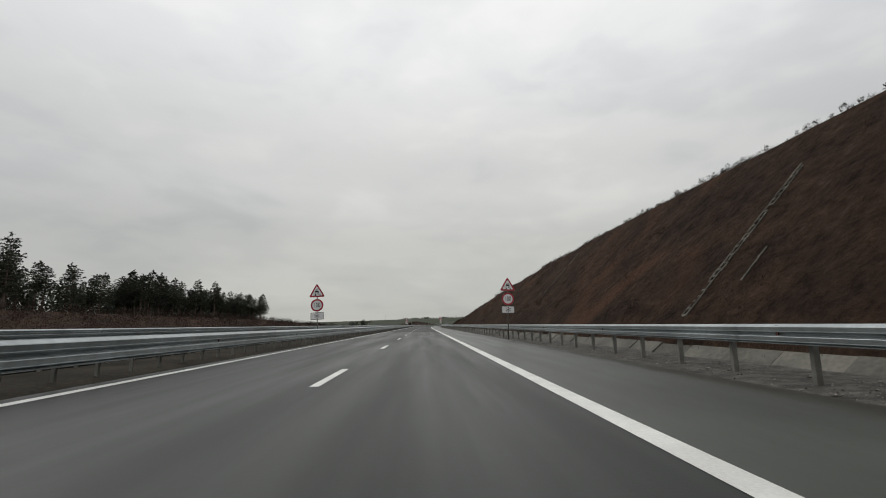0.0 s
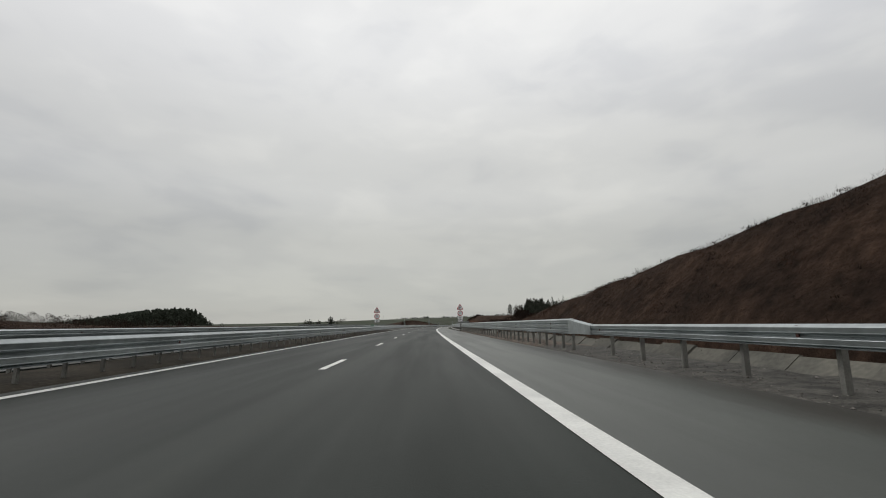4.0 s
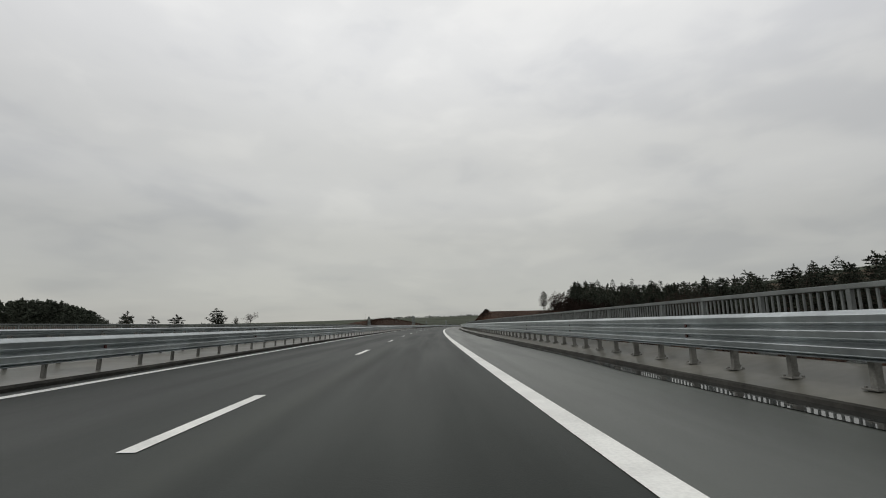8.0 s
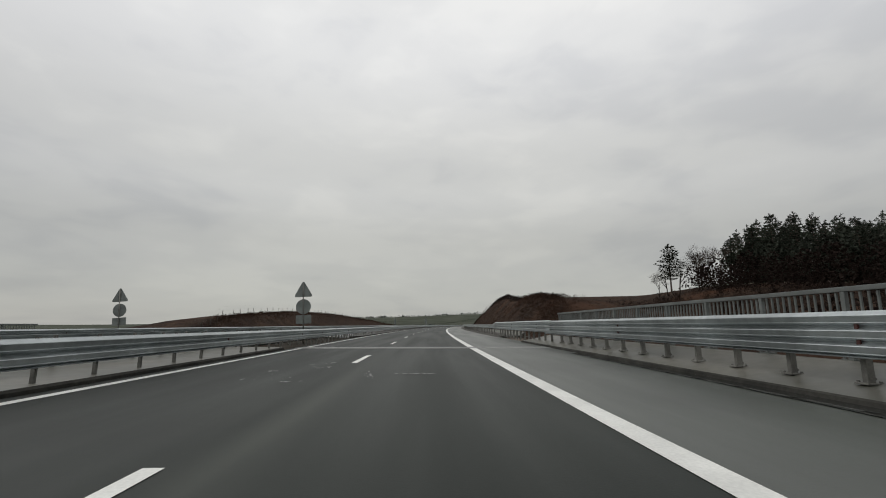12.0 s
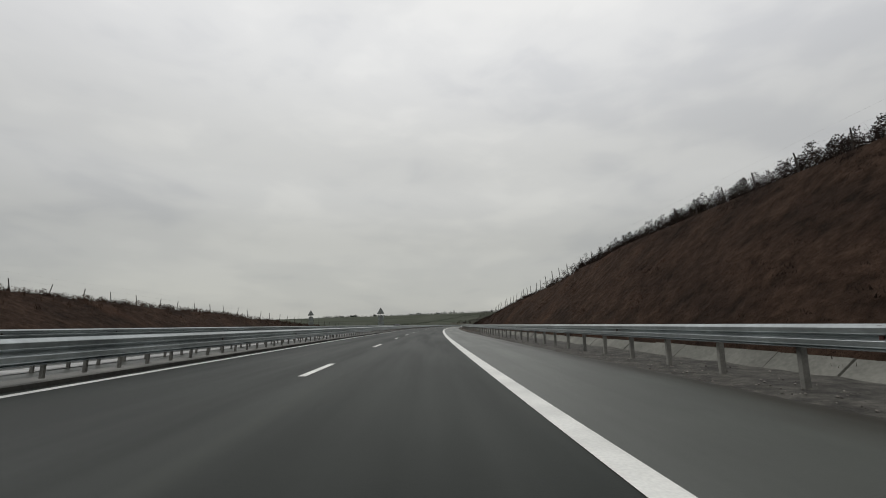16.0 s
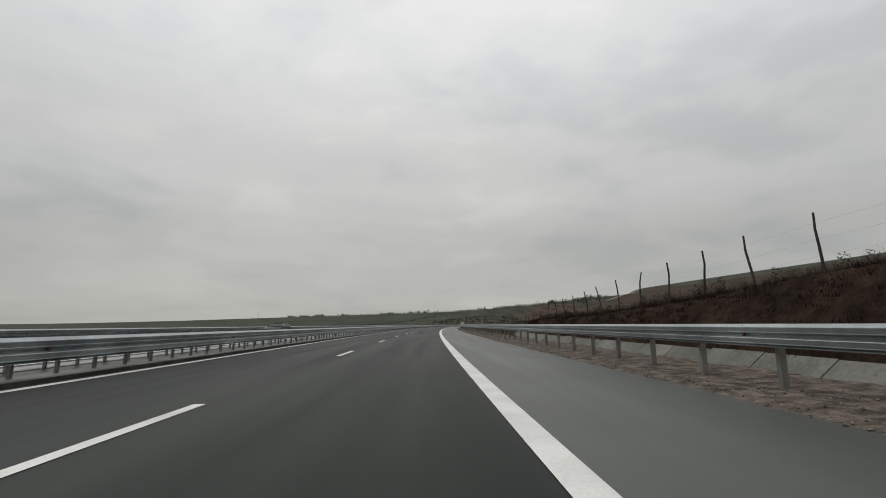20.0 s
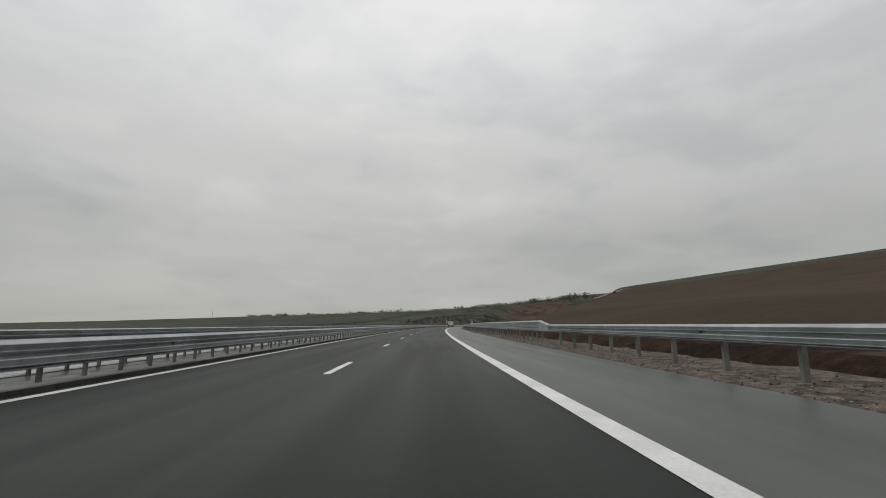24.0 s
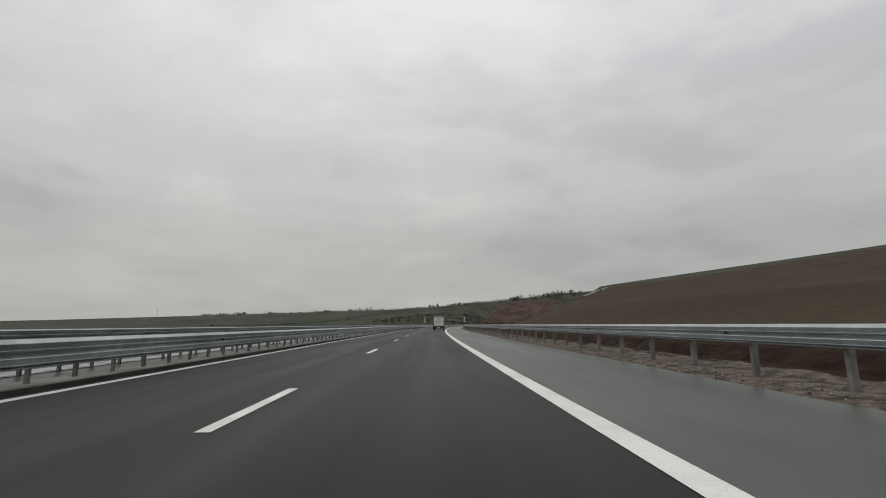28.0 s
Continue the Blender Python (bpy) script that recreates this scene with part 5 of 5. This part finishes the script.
far_wood("crest_weeds", clumped(26, 62, 150, 0.3, -0.45, 0.12, 0.3) + clumped(34, 84, 103, 0.4, -0.3, 0.25, 0.6), "scattered dead weeds along the crest of the cut", 0.4, BRACKEN, 34, 0.1)
far_wood("crest_weeds", clumped(170, 352, 460, 0.4, -0.3, 0.25, 0.75), "tall bushy dead weeds along the fenced crest", 0.3, BRACKEN, 60, 0.055)
far_wood("crest_weeds", clumped(110, 455, 548, 0.4, -0.2, 0.2, 0.65) + clumped(60, 462, 480, 0.4, -0.2, 0.2, 0.6), "tall bushy dead weeds along the fenced crest", 0.3, BRACKEN, 60, 0.055)
for mat, n, label in ((BRACKEN, 520, "dark matted dead weeds over the cut slopes"), (RUST, 330, "red-brown matted dead weeds over the cut slopes")):
    mats = []
    for i in range(n):
        c = random.choice((random.uniform(-12, 160), random.uniform(344, 560)))
        v = 9.7 + random.random() * (float(table(c, CUT_A) + table(c, CUT_B)) / 1.1 + 0.5)
        wide = random.uniform(0.2, 0.8)
        mats += [(c + random.gauss(0, wide), max(9.3, v + random.gauss(0, wide * 0.6))) for k in range(random.randint(6, 26))]
    tufts("slope_weeds", mats, label, 0.11, mat, 8, 0.13)
left = []
for i in range(2500):
    s = random.uniform(345, 520)
    left.append((s, crest(s, False) + random.gauss(0.6, 1.2)))
for i in range(1800):
    left.append((random.uniform(-20, 180), random.uniform(-50, -23)))
verge = [(random.choice((random.uniform(-20, 178), random.uniform(345, 640))), random.choice((7.25, 7.4, 9.25)) + random.gauss(0, 0.14)) for i in range(2600)]
tufts("verge_grass", verge, "short dull green and brown grass along the ditch edge", 0.13, VERGE, 6)
tufts("bank_grass", left, "dead brown grass on the far bank", 0.42, TUFT)
# leafless scrub along the tops of the cuts
for i in range(130):
    s = random.choice((random.uniform(84, 104), random.uniform(385, 450), random.uniform(415, 450), random.gauss(446, 5), random.uniform(440, 520)))
    u = crest(s, True) + random.gauss(0.1, 0.35)
    trunk, crown = BARES[i % 3]
    k = random.uniform(0.5, 1.0) * (1.5 if 450 < s < 468 else 0.95 if s < 110 else 1.0) / 6.0
    g = empty("shrub", along(s, u, ground_height(s, u) - 0.12) @ pose(0, 0, 0, 0, 0, random.uniform(0, 360)), "leafless dark shrub at the top of the cut", "shrub", "shrubs on the cut")
    g.scale = (k * 1.5, k * 1.5, k * 1.3)
    child("stem", trunk, g)
    child("twigs", crown, g)

# pale farm track on the far hillside
verts = []
for i in range(25):
    f = i / 24
    s = 1640 + 520 * f
    u = float(np.interp(s, (1640, 1695, 1787, 2033, 2160), (120, 139, 158, 192, 217)))
    for d in (-5.0, 5.0):
        verts.append(at(s, u + d, ground_height(s, u + d) + 1.2))
tagged(new("farm_track", mesh_from("farm_track", verts, [(2 * i, 2 * i + 1, 2 * i + 3, 2 * i + 2) for i in range(24)], STONE)),
       "pale farm track up the ploughed hillside", "track", kind="structure")

# loose stones on the gravel verges
rng = random.Random(4)
verts, faces = [], []
for i in range(22000):
    s = rng.choice((rng.uniform(-10, 181), rng.uniform(346, 640), rng.uniform(600, 800), rng.uniform(470, 760)))
    line = heap(s)
    u = line[0][0] + abs(rng.gauss(0.15, 1.0))
    p, r = at(s, u, float(np.interp(u, [q[0] for q in line], [q[1] for q in line]))), rng.uniform(0.008, 0.022) + 0.022 * rng.random() ** 4
    k = len(verts)
    verts += [p + Vector((d[0] * r * rng.uniform(.7, 1.3), d[1] * r * rng.uniform(.7, 1.3), d[2] * r * rng.uniform(.5, 1.0) + r * 0.4))
              for d in ((1, 0, 0), (0, 1, 0), (-1, 0, 0), (0, -1, 0), (0.2, 0.1, 1), (0, 0, -1))]
    for a, b in ((0, 1), (1, 2), (2, 3), (3, 0)):
        faces += [(k + a, k + b, k + 4), (k + b, k + a, k + 5)]
tagged(new("verge_stones", mesh_from("verge_stones", verts, faces, VERGESTONE)), "loose pale brown stones on the gravel verge", "gravel", kind="stuff")

# chutes of concrete steps down the cut, between two low kerbs
step_me = from_bm("step", box(0.1, 0.22, 0.05, z=-0.02, bevel=0.01), CHUTE)
for s, u0, u1, sides in ((17.0, 10.2, 15.9, (-0.13, 0.13)), (15.1, 11.3, 12.4, (0.0,)), (47.6, 12.6, 16.9, (0.0,))):
    c = empty("drain_chute", Matrix.Identity(4), "narrow pale concrete stepped chute down the brown slope" if len(sides) > 1 else "broken pale concrete kerb down the brown slope",
              "drain chute", "chutes on the slope")
    u = u0
    while u < u1 and len(sides) > 1:
        child("step", step_me, c, along(s + random.uniform(-0.03, 0.03), u, ground_height(s, u) + 0.05 - random.uniform(0, 0.05), random.uniform(-14, 14)) @ pose(0, 0, 0, 0, -40, 0))
        u += random.uniform(0.2, 0.32)
    for side in sides:
        u = u0
        while u < u1 - 0.2:
            v = u + random.uniform(0.25, 0.5)
            if random.random() < 0.85:
                lift = random.uniform(0.03, 0.07)
                kerb = tube(bmesh.new(), at(s + side + random.uniform(-0.02, 0.02), u, ground_height(s, u) + lift), at(s + side + random.uniform(-0.04, 0.04), v, ground_height(s, v) + lift), 0.036, 0.03, 5)
                part("kerb", kerb, CHUTE, c)
            u = v + 0.02

# ---------------------------------------------------------------- vehicles
def wheel(parent, x, y, r=0.34):
    w = part("wheel", tube(bmesh.new(), (x - 0.1, y, r), (x + 0.1, y, r), r, r, 20), RUBBER, parent)
    part("rim", tube(bmesh.new(), (x - 0.105, y, r), (x + 0.105, y, r), r * 0.6, r * 0.6, 14), STEEL, w)


van = empty("van", along(798.0, 0.7, 0.0) @ Matrix.Scale(1.12, 4), "white delivery van on the wet lane seen from behind", "van")
bm = bmesh.new()
prof = [(-2.6, 0.45), (-2.65, 1.0), (-2.55, 2.15), (-2.4, 2.32), (0.9, 2.32), (1.5, 2.1), (2.05, 1.35), (2.7, 1.15), (2.8, 0.8), (2.75, 0.42)]
rows2 = []
for x in (-0.97, 0.97):
    rows2.append([bm.verts.new((x * (0.9 if z > 1.3 else 1.0), y, z)) for y, z in prof])
bm.faces.new(rows2[0])
bm.faces.new(list(reversed(rows2[1])))
for i in range(len(prof)):
    j = (i + 1) % len(prof)
    bm.faces.new((rows2[0][i], rows2[0][j], rows2[1][j], rows2[1][i]))
bmesh.ops.bevel(bm, geom=bm.edges[:], offset=0.05, segments=2, affect="EDGES")
body = part("body", bm, VANGREY, van, "road-dirty grey-white body")
for x in (-0.42, 0.42):
    d = part("rear_door", box(0.8, 0.03, 1.4, x=x, y=-2.66, z=0.72, bevel=0.01, turn=pose(0, 0, 0, -3, 0, 0)), VANWHITE, van)
    part("door_panel", box(0.6, 0.02, 0.5, x=x, y=-2.675, z=1.4, bevel=0.008, turn=pose(0, 0, 0, -3, 0, 0)), VANWHITE, d)
    part("tail_lamp", box(0.1, 0.05, 0.5, x=x * 2.1, y=-2.64, z=0.85, bevel=0.015), TAIL, van)
part("bumper", box(1.94, 0.2, 0.4, y=-2.7, z=0.3, bevel=0.04), RUBBER, van)
part("plate_bar", box(0.5, 0.02, 0.11, y=-2.815, z=0.44, bevel=0.004), WHITE, van)
for x in (-0.85, 0.85):
    for y in (-1.7, 1.8):
        wheel(van, x, y)

car = empty("car", along(556.6, -15.5, -0.05, 180), "dark grey saloon car on the opposite carriageway", "car")
bm = bmesh.new()
prof = [(-1.9, 0.35), (-1.95, 0.7), (-1.75, 0.88), (-1.2, 0.9), (0.8, 0.88), (1.9, 0.74), (2.1, 0.58), (2.05, 0.32)]
rows2 = [[bm.verts.new((x, y, z)) for y, z in prof] for x in (-0.88, 0.88)]
bm.faces.new(rows2[0])
bm.faces.new(list(reversed(rows2[1])))
for i in range(len(prof)):
    j = (i + 1) % len(prof)
    bm.faces.new((rows2[0][i], rows2[0][j], rows2[1][j], rows2[1][i]))
bmesh.ops.bevel(bm, geom=bm.edges[:], offset=0.06, segments=2, affect="EDGES")
part("body", bm, CARGREY, car, smooth=False)
bm = bmesh.new()
SIDE = [(-1.85, 0.93), (-1.45, 1.14), (-1.0, 1.27), (-0.45, 1.33), (0.0, 1.32), (0.4, 1.24), (0.8, 1.08), (1.15, 0.92)]
SIDE = [(0.8 * y, z) for y, z in SIDE]
half = [0.82 - 0.2 * (z - 0.92) / 0.41 for y, z in SIDE]
low = [bm.verts.new((0.84 * k, y, 0.9)) for k in (-1, 1) for y in (-1.48, 0.92)]
rows2 = [[bm.verts.new((h * k, y, z - 0.015)) for (y, z), h in zip(SIDE, half)] for k in (-1, 1)]
bm.faces.new(rows2[0] + [low[1], low[0]])
bm.faces.new(list(reversed(rows2[1] + [low[3], low[2]])))
for i in range(len(SIDE) - 1):
    bm.faces.new((rows2[0][i], rows2[0][i + 1], rows2[1][i + 1], rows2[1][i]))
part("cabin", bm, GLASS, car)
bm = bmesh.new()
rows2 = []
for (y, z), h in list(zip(SIDE, half))[1:6]:
    rows2.append([bm.verts.new((h * k, y, z + dz)) for k, dz in ((-1.02, -0.05), (-0.93, 0.0), (-0.5, 0.025), (0.5, 0.025), (0.93, 0.0), (1.02, -0.05))])
for a, b in zip(rows2, rows2[1:]):
    for i in range(5):
        bm.faces.new((a[i], a[i + 1], b[i + 1], b[i]))
bmesh.ops.solidify(bm, geom=bm.faces[:], thickness=0.02)
part("roof", bm, CARGREY, car, smooth=True)
for x in (-0.8, 0.8):
    part("pillar", tube(bmesh.new(), (x * 1.02, 0.9, 0.93), (x * 0.81, 0.29, 1.25), 0.035, 0.03, 6), CARGREY, car)
    part("pillar", tube(bmesh.new(), (x * 1.03, -0.34, 0.93), (x * 0.79, -0.36, 1.31), 0.035, 0.03, 6), CARGREY, car)
    part("headlamp", box(0.32, 0.08, 0.16, x=x * 0.82, y=2.03, z=0.54, bevel=0.02), WHITE, car)
    for y in (-1.35, 1.35):
        wheel(car, x, y, 0.31)
